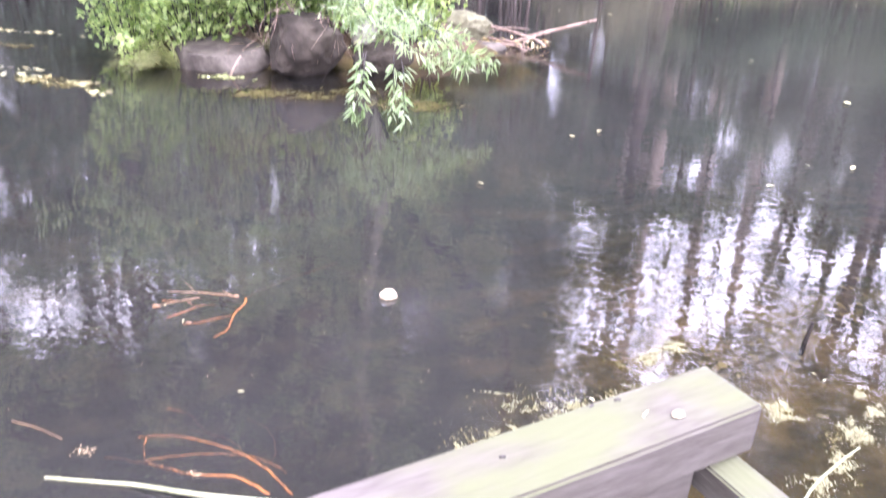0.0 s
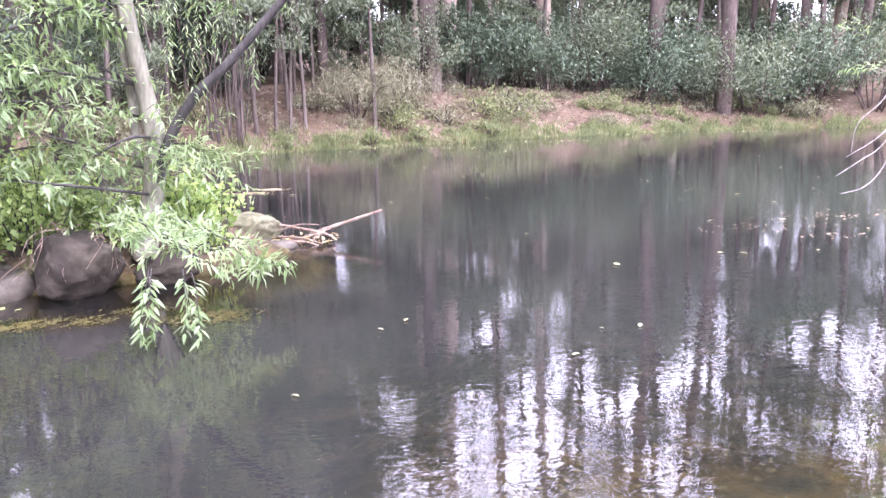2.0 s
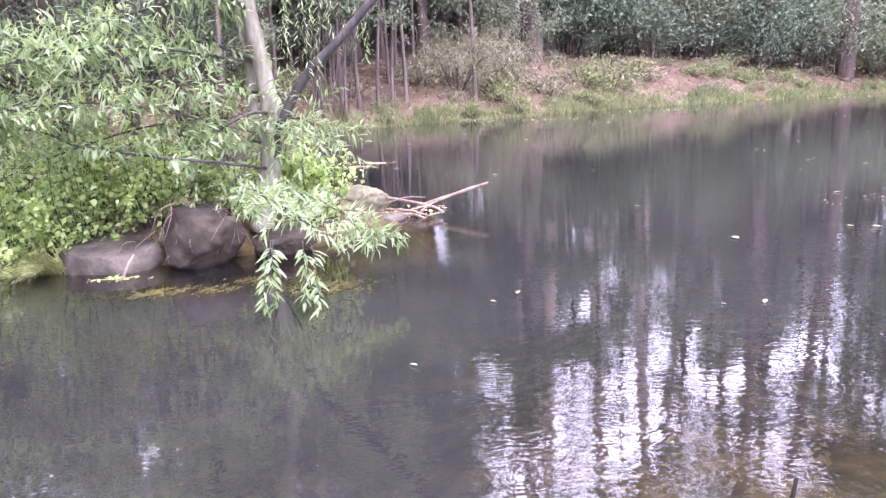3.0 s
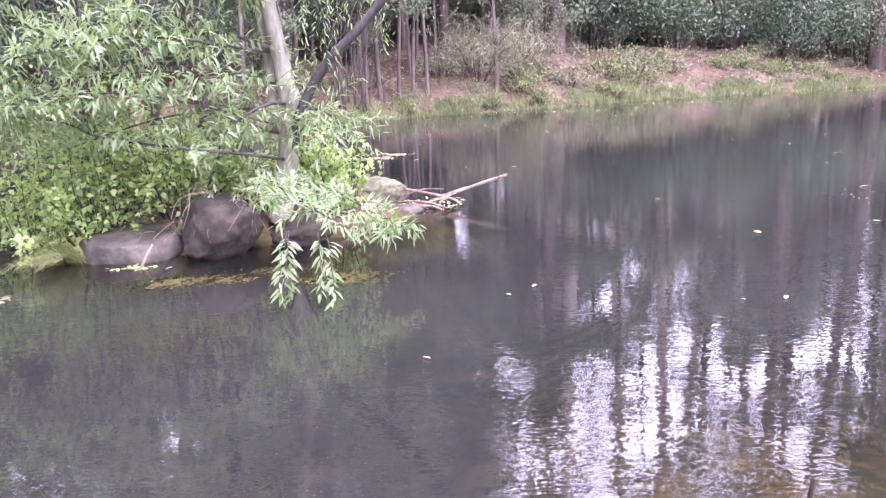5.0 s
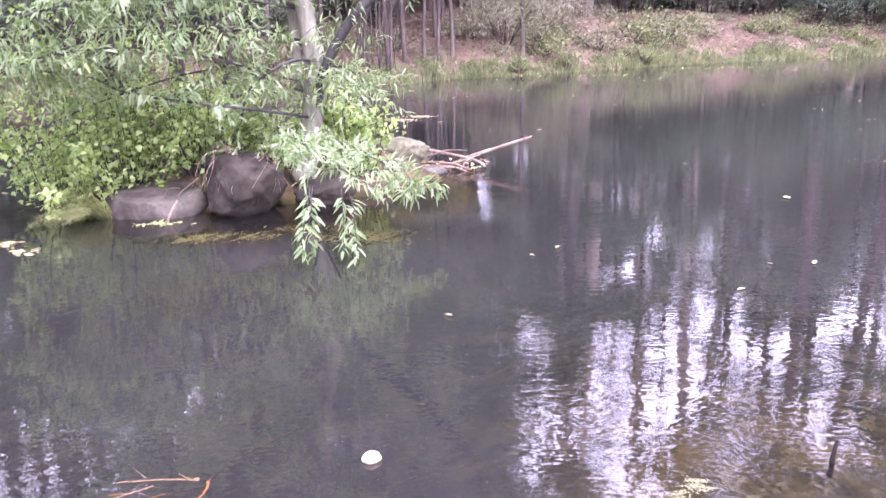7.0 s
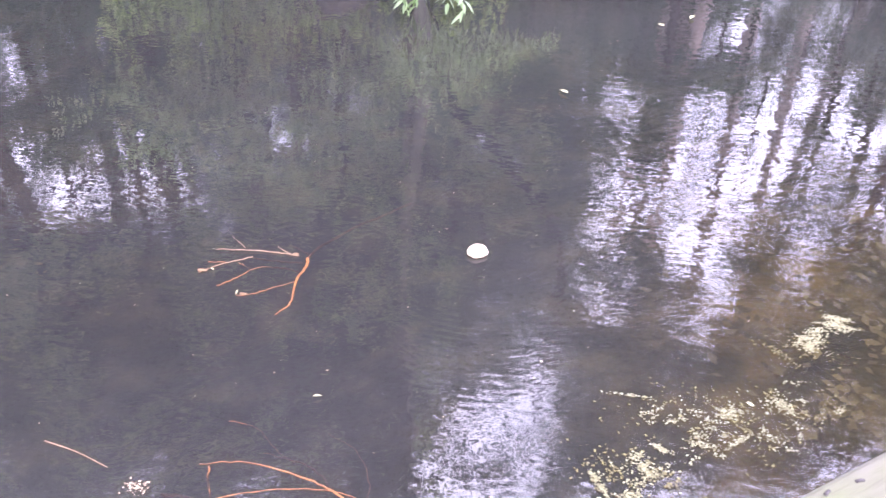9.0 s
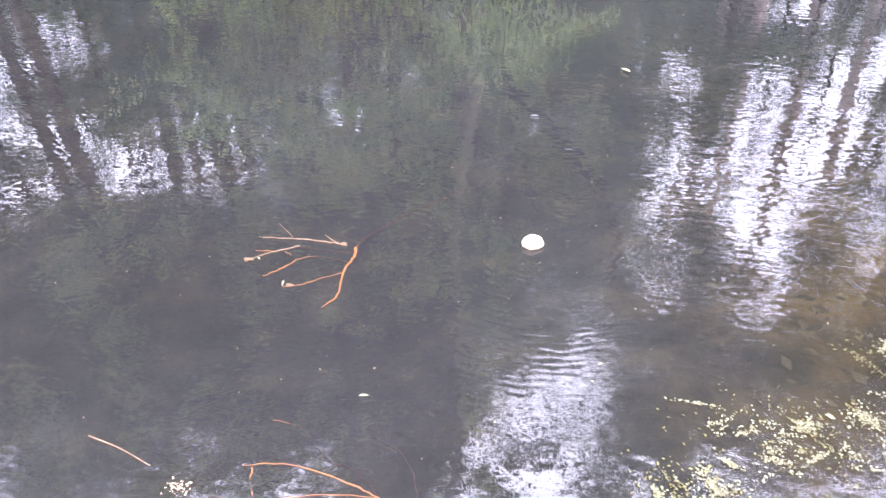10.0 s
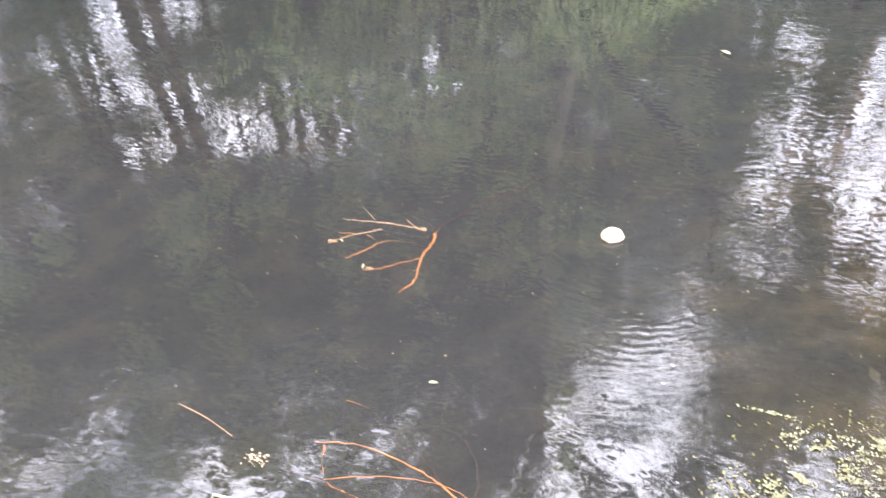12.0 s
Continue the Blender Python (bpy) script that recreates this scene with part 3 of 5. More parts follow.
# ---------------------------------------------------------------- willow on the island
def sprig(leaves, stems, start, way, length, droop, rng, leaf=(0.11, 0.15), width=0.02, gap=0.03, thick=0.0025, spread=0.9):
    """A leafy shoot that sags under its own weight."""
    p = Vector(start)
    d = Vector(way).normalized()
    steps = max(3, int(length / 0.06))
    pts = [p.copy()]
    for _ in range(steps):
        d = (d + Vector((rng.uniform(-0.09, 0.09), rng.uniform(-0.09, 0.09), -droop * 0.06))).normalized()
        p = p + d * (length / steps)
        if p.z < 0.04:
            break
        pts.append(p.copy())
    if len(pts) < 3:
        return
    tube(stems, pts, thick, thick * 0.35, 3)
    total = (len(pts) - 1) * length / steps
    n = max(4, int(total / gap))
    for i in range(n):
        s = (0.12 + 0.88 * (i + rng.random() * 0.6) / n) * (len(pts) - 1)
        k = min(int(s), len(pts) - 2)
        base = pts[k].lerp(pts[k + 1], s - k)
        t = (pts[k + 1] - pts[k]).normalized()
        out = rand_dir(rng)
        out = (out - t * out.dot(t)).normalized()
        w = t * rng.uniform(0.5, 1.0) + out * spread + Vector((0, 0, -0.12))
        size = rng.uniform(*leaf) * (0.7 + 0.3 * min(1, (n - i) / 4))
        blade(leaves, base, w, Vector((rng.uniform(-0.5, 0.5), rng.uniform(-0.8, 0.2), 1)), size, width * rng.uniform(0.8, 1.2), rng.uniform(0.02, 0.3))


# crown openings set to let sky show in the water: bearing and slope from the eye's mirror image, and half-widths, in
# degrees
LEFT_GAPS = ((-38.5, 38, 2.4, 5), (-43, 37, 1.8, 3), (-49.5, 39, 3.0, 4), (-53, 47, 3.5, 3.5), (-13.8, 34.5, 2.6, 6), (-16.5, 45, 2.2, 2.6), (-26.6, 45.5, 2.4, 2.2), (-10, 48.5, 2.0, 3), (-30, 52, 1.5, 1.5), (-34, 46, 1.8, 2.5), (-62, 44, 5, 3.5), (-4, 53, 5, 13), (-12, 62, 4, 4))
RIGHT_GAPS = ((36, 46, 5, 5), (21, 38, 1.2, 3), (29, 51.5, 14, 7), (-3.5, 47, 3.5, 4.5), (-2, 56, 4.5, 5), (-9, 51, 2, 4), (9, 30.5, 6, 4.5))


def canopy(rng, count, bearings, slopes, reach, gaps, lowest=0.0, closed=0.03):
    """Places for leaf clumps added over the pond to block reflected sky, leaving openings free."""
    out = []
    while len(out) < count:
        a, e = rng.uniform(*bearings), rng.uniform(*slopes)
        ragged = 1 + 1.3 * noise.noise(Vector((a * 0.9, e * 0.5, 2.1)))
        if any(((a - ga) / wa) ** 2 + ((e - ge) / we) ** 2 < ragged for ga, ge, wa, we in gaps):
            continue
        if noise.noise(Vector((a * 0.27, e * 0.18, 7.3))) > closed:
            continue
        d = rng.uniform(*reach)
        if d * math.tan(radians(e)) - 1.7 < lowest or d * math.tan(radians(e)) > 24:
            continue
        out.append(Vector((d * math.sin(radians(a)), 0.3 + d * math.cos(radians(a)), d * math.tan(radians(e)) - 1.7)))
    return out


def willow():
    rng = random.Random(21)
    root = thing("willow_tree", (-1.75, 7.5, 0.3), "young willow with pale trunk and drooping grey-green leaves on the island", "tree")
    bd = Build()
    tube(bd, bend([(-1.80, 7.5, 0.2), (-1.74, 7.5, 0.5), (-1.64, 7.5, 0.95), (-1.60, 7.5, 1.35), (-1.64, 7.5, 1.75), (-1.72, 7.5, 2.3), (-1.79, 7.52, 2.9), (-1.85, 7.6, 3.6), (-1.95, 7.7, 4.6), (-1.85, 7.75, 5.8), (-1.9, 7.8, 7.2), (-1.8, 7.7, 8.8)], 4), 0.125, 0.02, 12, 0.12, rng)
    trunk = part("trunk", bd, MAT_WILLOW_BARK, root, "pale grey-green smooth trunk")
    bd = Build()
    tube(bd, bend([(-1.62, 7.47, 0.9), (-1.49, 7.42, 1.3), (-1.22, 7.4, 1.74), (-0.84, 7.38, 2.1), (-0.49, 7.36, 2.47), (-0.22, 7.34, 2.78), (-0.02, 7.3, 3.2), (0.05, 7.3, 3.9), (0.0, 7.2, 5.0), (-0.1, 7.1, 6.2)], 4), 0.056, 0.02, 9, 0.1, rng)
    part("limb", bd, MAT_DARK_BARK, root, "dark leaning limb")
    bd = Build()
    tube(bd, bend([(-1.78, 7.55, 1.1), (-1.80, 7.6, 1.8), (-1.86, 7.6, 2.5), (-1.9, 7.65, 3.3)], 4), 0.05, 0.03, 8, 0.1, rng)
    part("limb", bd, MAT_WILLOW_BARK, root)
    guides = [
        ([(-1.62, 7.45, 1.40), (-1.72, 7.1, 1.42), (-1.98, 7.0, 1.29), (-2.13, 6.95, 1.14), (-2.2, 6.9, 0.9)], 0.018),
        ([(-1.68, 7.4, 0.86), (-1.96, 6.85, 0.99), (-2.72, 6.8, 1.1), (-3.22, 6.8, 1.19), (-3.53, 6.8, 1.33), (-3.95, 6.75, 1.40)], 0.016),
        ([(-1.75, 7.45, 2.40), (-2.01, 7.1, 2.56), (-2.47, 7.0, 2.4), (-3.07, 6.95, 2.23), (-3.5, 6.9, 2.05)], 0.02),
        ([(-1.72, 7.5, 1.9), (-2.2, 7.4, 2.1), (-2.9, 7.4, 2.0), (-3.6, 7.5, 1.9), (-4.2, 7.5, 1.6)], 0.018),
        ([(-1.80, 7.5, 2.9), (-2.4, 7.5, 3.3), (-3.1, 7.4, 3.4), (-3.9, 7.3, 3.1)], 0.02),
        ([(-1.66, 7.4, 0.45), (-1.60, 6.6, 0.74), (-1.30, 5.95, 0.72), (-0.95, 5.6, 0.60)], 0.014),
        ([(-1.62, 7.4, 0.45), (-1.25, 6.7, 0.70), (-0.85, 6.3, 0.60), (-0.52, 6.1, 0.42)], 0.012),
        ([(-1.45, 7.42, 1.35), (-1.2, 7.2, 1.32), (-0.95, 7.1, 1.1)], 0.012),
        ([(-1.85, 7.6, 3.5), (-2.2, 7.0, 4.0), (-2.9, 6.8, 4.1), (-3.6, 6.8, 3.8)], 0.018),
        ([(-1.9, 7.65, 3.2), (-1.5, 7.2, 3.7), (-1.2, 6.9, 3.6)], 0.014),
        ([(-1.72, 7.5, 1.6), (-2.4, 7.0, 1.75), (-3.2, 6.7, 1.7), (-4.1, 6.6, 1.45)], 0.014),
        ([(-1.70, 7.5, 1.1), (-2.5, 7.3, 1.35), (-3.6, 7.3, 1.1), (-4.4, 7.3, 0.8)], 0.013),
        ([(-1.80, 7.5, 2.6), (-2.6, 7.2, 2.8), (-3.6, 7.0, 2.65), (-4.7, 6.9, 2.2)], 0.018),
        ([(-1.74, 7.5, 1.9), (-2.7, 6.75, 2.05), (-3.7, 6.45, 1.9), (-4.7, 6.4, 1.5)], 0.014),
        ([(-1.70, 7.4, 1.2), (-2.7, 6.7, 1.55), (-3.6, 6.45, 1.55), (-4.4, 6.4, 1.3)], 0.010),
    ]
    curves = []
    for pts, r in guides:
        bd = Build()
        c = bend(pts, 6)
        tube(bd, c, r, r * 0.4, 6, 0.15, rng)
        part("branch", bd, MAT_DARK_BARK, root, "thin dark branch")
        curves.append(c)
    leaves, stems = Build(), Build()
    # shoots along the branches
    plan = ((0, 22, 0.5), (1, 44, 0.5), (2, 48, 0.6), (3, 40, 0.65), (4, 34, 0.8), (8, 24, 0.8), (9, 16, 0.6), (10, 44, 0.55), (11, 24, 0.5), (12, 54, 0.6), (13, 76, 0.55), (14, 60, 0.45))
    for ci, count, ln in plan:
        c = curves[ci]
        for _ in range(count):
            p = c[int(len(c) * (0.15 + 0.85 * rng.random()) * 0.999)]
            a = rand_dir(rng)
            a.z = a.z * 0.5 + 0.05
            sprig(leaves, stems, p, a, ln * rng.uniform(0.5, 1.1), rng.uniform(-0.2, 1.2), rng, (0.10, 0.17), 0.027, 0.034, spread=1.3)
    # front spray: fans of leaves low over the water, two strands hanging down to it
    for ci, count in ((5, 34), (6, 38)):
        c = curves[ci]
        for _ in range(count):
            p = c[int(len(c) * (0.3 + 0.69 * rng.random()))]
            a = Vector((rng.uniform(-0.8, 1.0), rng.uniform(-0.8, 0.4), rng.uniform(-0.1, 0.4)))
            sprig(leaves, stems, p, a, rng.uniform(0.2, 0.4), rng.uniform(0.8, 2.8), rng, (0.09, 0.15), 0.021, 0.022, spread=1.1)
    for start, way, ln in (((-1.26, 5.45, 0.52), (0.0, -0.45, -0.5), 0.62), ((-1.02, 5.5, 0.52), (0.25, -0.4, -0.5), 0.56)):
        for _ in range(3):
            sprig(leaves, stems, Vector(start) + rand_dir(rng) * 0.04, Vector(way) + rand_dir(rng) * 0.16, ln, 1.6, rng, (0.10, 0.15), 0.026, 0.03, 0.004, 1.0)
    # short shoots round the trunk
    for _ in range(22):
        sprig(leaves, stems, (-1.66 + rng.uniform(-0.14, 0.14), 7.32 + rng.uniform(-0.1, 0.1), rng.uniform(0.55, 1.7)), (rng.uniform(-0.7, 0.7), rng.uniform(-1.0, -0.2), rng.uniform(-0.2, 0.5)), rng.uniform(0.22, 0.42), 1.6, rng, (0.08, 0.14), 0.024)
    # hanging twigs between trunk and limb
    c = curves[7]
    for _ in range(26):
        p = c[int(len(c) * rng.random() * 0.99)]
        sprig(leaves, stems, p, Vector((rng.uniform(-0.3, 0.8), rng.uniform(-0.8, 0.3), rng.uniform(-0.2, 0.4))), rng.uniform(0.3, 0.6), 2.2, rng)
    for _ in range(34):
        x = rng.uniform(-1.6, -0.6)
        sprig(leaves, stems, (x, 7.35 + rng.uniform(-0.4, 0.5), rng.uniform(2.3, 3.6)), (rng.uniform(-0.3, 0.3), rng.uniform(-0.3, 0.3), -1), rng.uniform(0.5, 1.0), 0.3, rng, (0.07, 0.11), 0.014, 0.045)
    tagged(part("fine_twig", stems, MAT_DARK_BARK, root), kind="stuff")
    part("crown", leaves, MAT_WILLOW_LEAF, root, "narrow pale grey-green willow leaves", smooth=False)
    # the upper crown, seen only in the water
    g = np.random.default_rng(22)
    ctr, ways = [], []
    # clumps placed to close or open the sky mirrored in the pond
    for top in canopy(rng, 320, (-74, -8), (31, 70), (8.8, 10.4), LEFT_GAPS, 4.0) + canopy(rng, 150, (-60, -18), (44, 66), (8.8, 10.4), LEFT_GAPS, 4.0, 0.35) + canopy(rng, 22, (-20.5, -15.8), (25.5, 33), (9.4, 10.6), (), 2.7, 1.0) + canopy(rng, 22, (-8.5, -1.5), (25.8, 33), (9.6, 10.8), (), 2.7, 1.0):
        s = rng.uniform(0.10, 0.20)
        r = (Vector((top.x, top.y)) - Vector((-1.9, 7.7))).length
        foot = Vector((-1.9, 7.7, max(2.6, min(7.8, top.z - 0.7 * r - 1.0))))
        bd = Build()
        tube(bd, bend([foot, foot.lerp(top, 0.55) + Vector((0, 0, 0.15 * r)), top], 3), 0.014, 0.004, 5)
        part("branch", bd, MAT_DARK_BARK, root)
        ctr.append(g.normal(size=(100, 3)) * np.array([s, s, s * 1.4]) + np.array(top))
        ways.append(g.normal(size=(100, 3)) * 0.6 + np.array([0, 0, -1.0]))
    ctr, ways = np.concatenate(ctr), np.concatenate(ways)
    n = len(ctr)
    ob = new("upper_crown", leaf_cloud("upper_crown", MAT_WILLOW_LEAF, ctr - np.array(root.location), ways, g.uniform(0.13, 0.24, n), g.uniform(0.04, 0.065, n), g))
    ob.parent = root


willow()


# ---------------------------------------------------------------- shrubs and grass on the island
def shrub(name, label, centre, radius, tall, count, seed, mat, size=(0.05, 0.09), group="island shrubs"):
    rng = random.Random(seed)
    z0 = max(height(centre[0], centre[1]), 0.02)
    root = thing(name, (centre[0], centre[1], z0 - 0.03), label, "shrub", group)
    leaves = Build()
    tips = []
    for _ in range(max(8, count // 70)):
        a = rng.uniform(0, 2 * math.pi)
        r = radius * math.sqrt(rng.random())
        b = Vector((centre[0] + 0.35 * r * math.cos(a), centre[1] + 0.35 * r * math.sin(a), z0 - 0.03))
        t = Vector((centre[0] + r * math.cos(a), centre[1] + r * math.sin(a), z0 + tall * rng.uniform(0.45, 1.0) * (1.05 - 0.5 * (r / radius) ** 2)))
        mid = b.lerp(t, 0.5) + Vector((rng.uniform(-0.08, 0.08), rng.uniform(-0.08, 0.08), 0.06))
        c = bend([b, mid, t], 5)
        stem = Build()
        tube(stem, c, 0.008, 0.003, 5)
        part("stem", stem, MAT_DARK_BARK, root)
        tips.append(c)
    for _ in range(count):
        c = rng.choice(tips)
        p = c[min(len(c) - 1, int(len(c) * (0.18 + 0.82 * rng.random())))] + rand_dir(rng) * rng.uniform(0.0, 0.16)
        w = rand_dir(rng)
        w.z -= 0.25
        round_leaf(leaves, p, w, Vector((rng.uniform(-0.5, 0.5), rng.uniform(-0.9, 0.1), 1)), rng.uniform(*size))
    part("foliage", leaves, mat, root, smooth=False)


shrub("vine_shrub", "leafy yellow-green shrub at the island's waterline", (-3.55, 7.25), 0.7, 1.35, 2300, 31, MAT_VINE_LEAF, (0.035, 0.085))
shrub("vine_shrub", "leafy yellow-green shrub behind the flat rock", (-2.85, 7.55), 0.65, 1.35, 2100, 32, MAT_VINE_LEAF, (0.035, 0.085))
shrub("vine_shrub", "leafy green shrub at the foot of the willow", (-2.1, 7.7), 0.45, 0.9, 1000, 33, MAT_VINE_LEAF, (0.035, 0.08))
shrub("vine_shrub", "bright green vine-covered shrub beside the willow trunk", (-1.2, 7.9), 0.40, 1.15, 1300, 34, MAT_VINE_LEAF, (0.04, 0.085))
shrub("vine_shrub", "low green shrub above the lichen rock", (-1.4, 8.4), 0.3, 0.6, 350, 35, MAT_VINE_LEAF, (0.035, 0.08))
shrub("vine_shrub", "sprawling pale green shrub over the water", (-4.15, 7.05), 0.55, 1.0, 1300, 36, MAT_VINE_LEAF, (0.035, 0.08))
shrub("vine_shrub", "tall leafy shrub on the island's back", (-3.6, 8.4), 0.8, 1.6, 1500, 37, MAT_VINE_LEAF, (0.04, 0.09))
shrub("vine_shrub", "green shrub screening the foot of the willow trunk", (-1.62, 7.95), 0.38, 0.85, 700, 38, MAT_VINE_LEAF, (0.035, 0.08))
shrub("vine_thicket", "yellow-green vine-covered sapling at the island's edge", (-4.5, 7.7), 0.8, 2.9, 1500, 45, MAT_VINE_LEAF, (0.045, 0.09))


def tussock(name, centre, reach, count, seed, lean, mat, label, group=""):
    rng = random.Random(seed)
    bd = Build()
    z0 = max(height(*centre), 0.0)
    for _ in range(count):
        p = Vector((centre[0] + rng.gauss(0, 0.07), centre[1] + rng.gauss(0, 0.06), z0 - 0.02))
        d = Vector((lean[0] + rng.uniform(-0.5, 0.5), lean[1] + rng.uniform(-0.5, 0.5), rng.uniform(0.8, 1.5))).normalized()
        ln = reach * rng.uniform(0.6, 1.1)
        pts = [p]
        for k in range(5):
            d = (d + Vector((lean[0] * 0.1, lean[1] * 0.1, -0.26))).normalized()
            pts.append(pts[-1] + d * ln / 5)
        side = d.cross(Vector((0, 0, 1))).normalized() * 0.0075
        vs, fs = [], []
        for i, q in enumerate(pts):
            s = side * (1 - i / 5.5)
            vs += [tuple(q - s), tuple(q + s)]
        for i in range(5):
            fs.append((2 * i, 2 * i + 1, 2 * i + 3, 2 * i + 2))
        bd.add(vs, fs)
    return lone(name, bd, mat, (centre[0], centre[1], z0), label, "grass", group, smooth=False)


tussock("grass_tussock", (-3.66, 6.9), 0.62, 260, 41, (-0.35, -0.4), MAT_STRAW, "arching clump of fine green grass beside the flat rock", "island grass")
tussock("grass_tussock", (-3.92, 6.9), 0.34, 90, 42, (-0.7, -0.3), MAT_STRAW, "small clump of green grass at the waterline", "island grass")
tussock("grass_tussock", (-2.65, 7.25), 0.30, 120, 43, (0, -0.4), MAT_GRASS, "short green grass clump between the boulders", "island grass")


# ---------------------------------------------------------------- driftwood and debris
drift = thing("driftwood_pile", (-0.2, 9.1, 0.0), "pile of bare broken branches washed up beside the rock", "driftwood")
for pts, r0, r1 in (
        ([(-0.45, 9.05, -0.02), (-0.1, 9.15, 0.12), (0.25, 9.2, 0.22), (0.70, 9.25, 0.35)], 0.028, 0.016),
        ([(-0.62, 9.2, 0.22), (-0.3, 9.1, 0.17), (0.0, 9.05, 0.1), (0.12, 9.0, 0.03)], 0.02, 0.012),
        ([(-0.6, 9.0, 0.1), (-0.3, 8.95, 0.08), (-0.05, 8.95, 0.0)], 0.016, 0.01),
        ([(-0.5, 9.1, 0.02), (-0.2, 9.0, 0.1), (0.05, 9.1, 0.16)], 0.014, 0.006),
        ([(-0.2, 8.9, -0.03), (-0.13, 8.95, 0.1), (-0.02, 9.05, 0.14)], 0.012, 0.006),
        ([(-0.45, 8.92, 0.05), (-0.25, 8.9, 0.04), (-0.1, 8.86, -0.01)], 0.018, 0.012),
        ([(-0.6, 9.1, 0.15), (-0.35, 9.12, 0.22), (-0.1, 9.2, 0.2)], 0.01, 0.005)):
    bd = Build()
    tube(bd, bend(pts, 5), r0, r1, 8, 0.2)
    part("branch", bd, MAT_DRIFT, drift)
bd = Build()
rng = random.Random(51)
for _ in range(90):
    p = Vector((rng.uniform(-0.6, 0.1), rng.uniform(8.85, 9.2), rng.uniform(0.0, 0.1)))
    blade(bd, p, Vector((rng.uniform(-1, 1), rng.uniform(-1, 1), rng.uniform(-0.1, 0.3))), Vector((0, 0, 1)), rng.uniform(0.05, 0.1), 0.02)
tagged(part("dead_leaf", bd, MAT_YELLOW, drift, "brown dead leaves", smooth=False), kind="stuff")

dead = thing("dead_vine", (-2.72, 6.95, 0.1), "tangle of thin dry brown vine stems over the boulders", "vine")
rng = random.Random(52)
for k in range(26):
    bx = rng.uniform(-2.95, -1.95)
    over = bx > -2.6
    bd = Build()
    z = rng.uniform(0.5, 0.68) if over else rng.uniform(0.18, 0.4)
    a = Vector((bx, 7.02 + rng.uniform(-0.1, 0.25), z))
    b = a + Vector((rng.uniform(-0.3, 0.3), rng.uniform(-0.35, -0.1), rng.uniform(-0.25, 0.06)))
    c = b + Vector((rng.uniform(-0.15, 0.15), rng.uniform(-0.12, 0.0), rng.uniform(-0.3, -0.1)))
    c.z = max(c.z, 0.0)
    tube(bd, bend([a, b, c], 4), rng.uniform(0.003, 0.006), 0.0018, 5, 0.2, rng)
    part("stem", bd, MAT_DRIFT, dead)

stub = Build()
tube(stub, bend([(-2.93, 6.60, -0.05), (-2.88, 6.62, 0.07), (-2.80, 6.64, 0.2)], 4), 0.014, 0.010, 7, 0.3)
lone("broken_stub", stub, MAT_DRIFT, (-2.88, 6.74, 0.0), "pale broken stick poking out of the water", "stick")


def flakes(name, label, category, spots, count, size, mat, seed, lift=0.004, patchy=-0.1):
    """Small floating leaves and weed in uneven patches: spots are (x, y, rx, ry)."""
    g = np.random.default_rng(seed)
    spots = np.array(spots, float)
    w = spots[:, 2] * spots[:, 3]
    pick = g.choice(len(spots), count, p=w / w.sum())
    c = np.zeros((count, 3))
    c[:, 0] = spots[pick, 0] + g.normal(size=count) * spots[pick, 2] * 0.5
    c[:, 1] = spots[pick, 1] + g.normal(size=count) * spots[pick, 3] * 0.5
    keep = soft_noise(c[:, 0], c[:, 1], 9.0) + 0.7 * soft_noise(c[:, 0], c[:, 1], 23.0) + 0.7 * soft_noise(c[:, 1], c[:, 0], 61.0) > patchy
    c = c[keep]
    n = len(c)
    an = g.uniform(0, 2 * np.pi, n)
    L = g.uniform(size[0], size[1], n)
    u = np.stack([np.cos(an), np.sin(an), g.normal(size=n) * 0.12], 1)
    s = np.stack([-np.sin(an), np.cos(an), g.normal(size=n) * 0.12], 1)
    c[:, 2] = lift + g.uniform(0, 0.006, n)
    k = [c - u * L[:, None] * 0.5, c - u * L[:, None] * 0.1 + s * L[:, None] * 0.28, c + u * L[:, None] * 0.5, c + u * L[:, None] * 0.1 - s * L[:, None] * 0.3]
    v = np.stack(k, 1).reshape(-1, 3)
    if lift > 0:
        v[:, 2] = np.maximum(v[:, 2], 0.002)
    me = bpy.data.meshes.new(name)
    me.from_pydata(v.tolist(), [], np.arange(4 * n).reshape(-1, 4).tolist())
    me.materials.append(mat)
    return tagged(new(name, me), label, category, kind="stuff")


flakes("algae_mat", "yellow-olive floating algae along the island edge", "algae", [(-2.2, 6.05, 0.5, 0.14), (-2.55, 5.95, 0.25, 0.1), (-1.0, 5.95, 0.4, 0.15), (-0.85, 6.1, 0.3, 0.12), (-1.5, 6.3, 0.4, 0.12)], 4200, (0.012, 0.035), MAT_ALGAE, 61)
flakes("floating_leaves", "pale green floating leaves in the island's lee", "leaves", [(-5.2, 6.32, 0.45, 0.08), (-4.7, 6.08, 0.4, 0.10), (-4.25, 5.92, 0.45, 0.13), (-3.75, 5.7, 0.2, 0.08), (-6.3, 8.1, 0.8, 0.12)], 340, (0.035, 0.11), MAT_FLOAT, 62, 0.004, 0.1)
flakes("floating_leaves", "yellow-green leaves caught round the broken stick", "leaves", [(-2.95, 6.55, 0.28, 0.08)], 60, (0.03, 0.08), MAT_STRAW, 73, 0.004, -0.5)
flakes("algae_mat", "olive-brown floating algae off the island's edge", "algae", [(-4.5, 5.98, 0.4, 0.12), (-4.2, 5.88, 0.35, 0.12), (-5.9, 7.3, 0.5, 0.1)], 1500, (0.02, 0.05), MAT_ALGAE, 71)
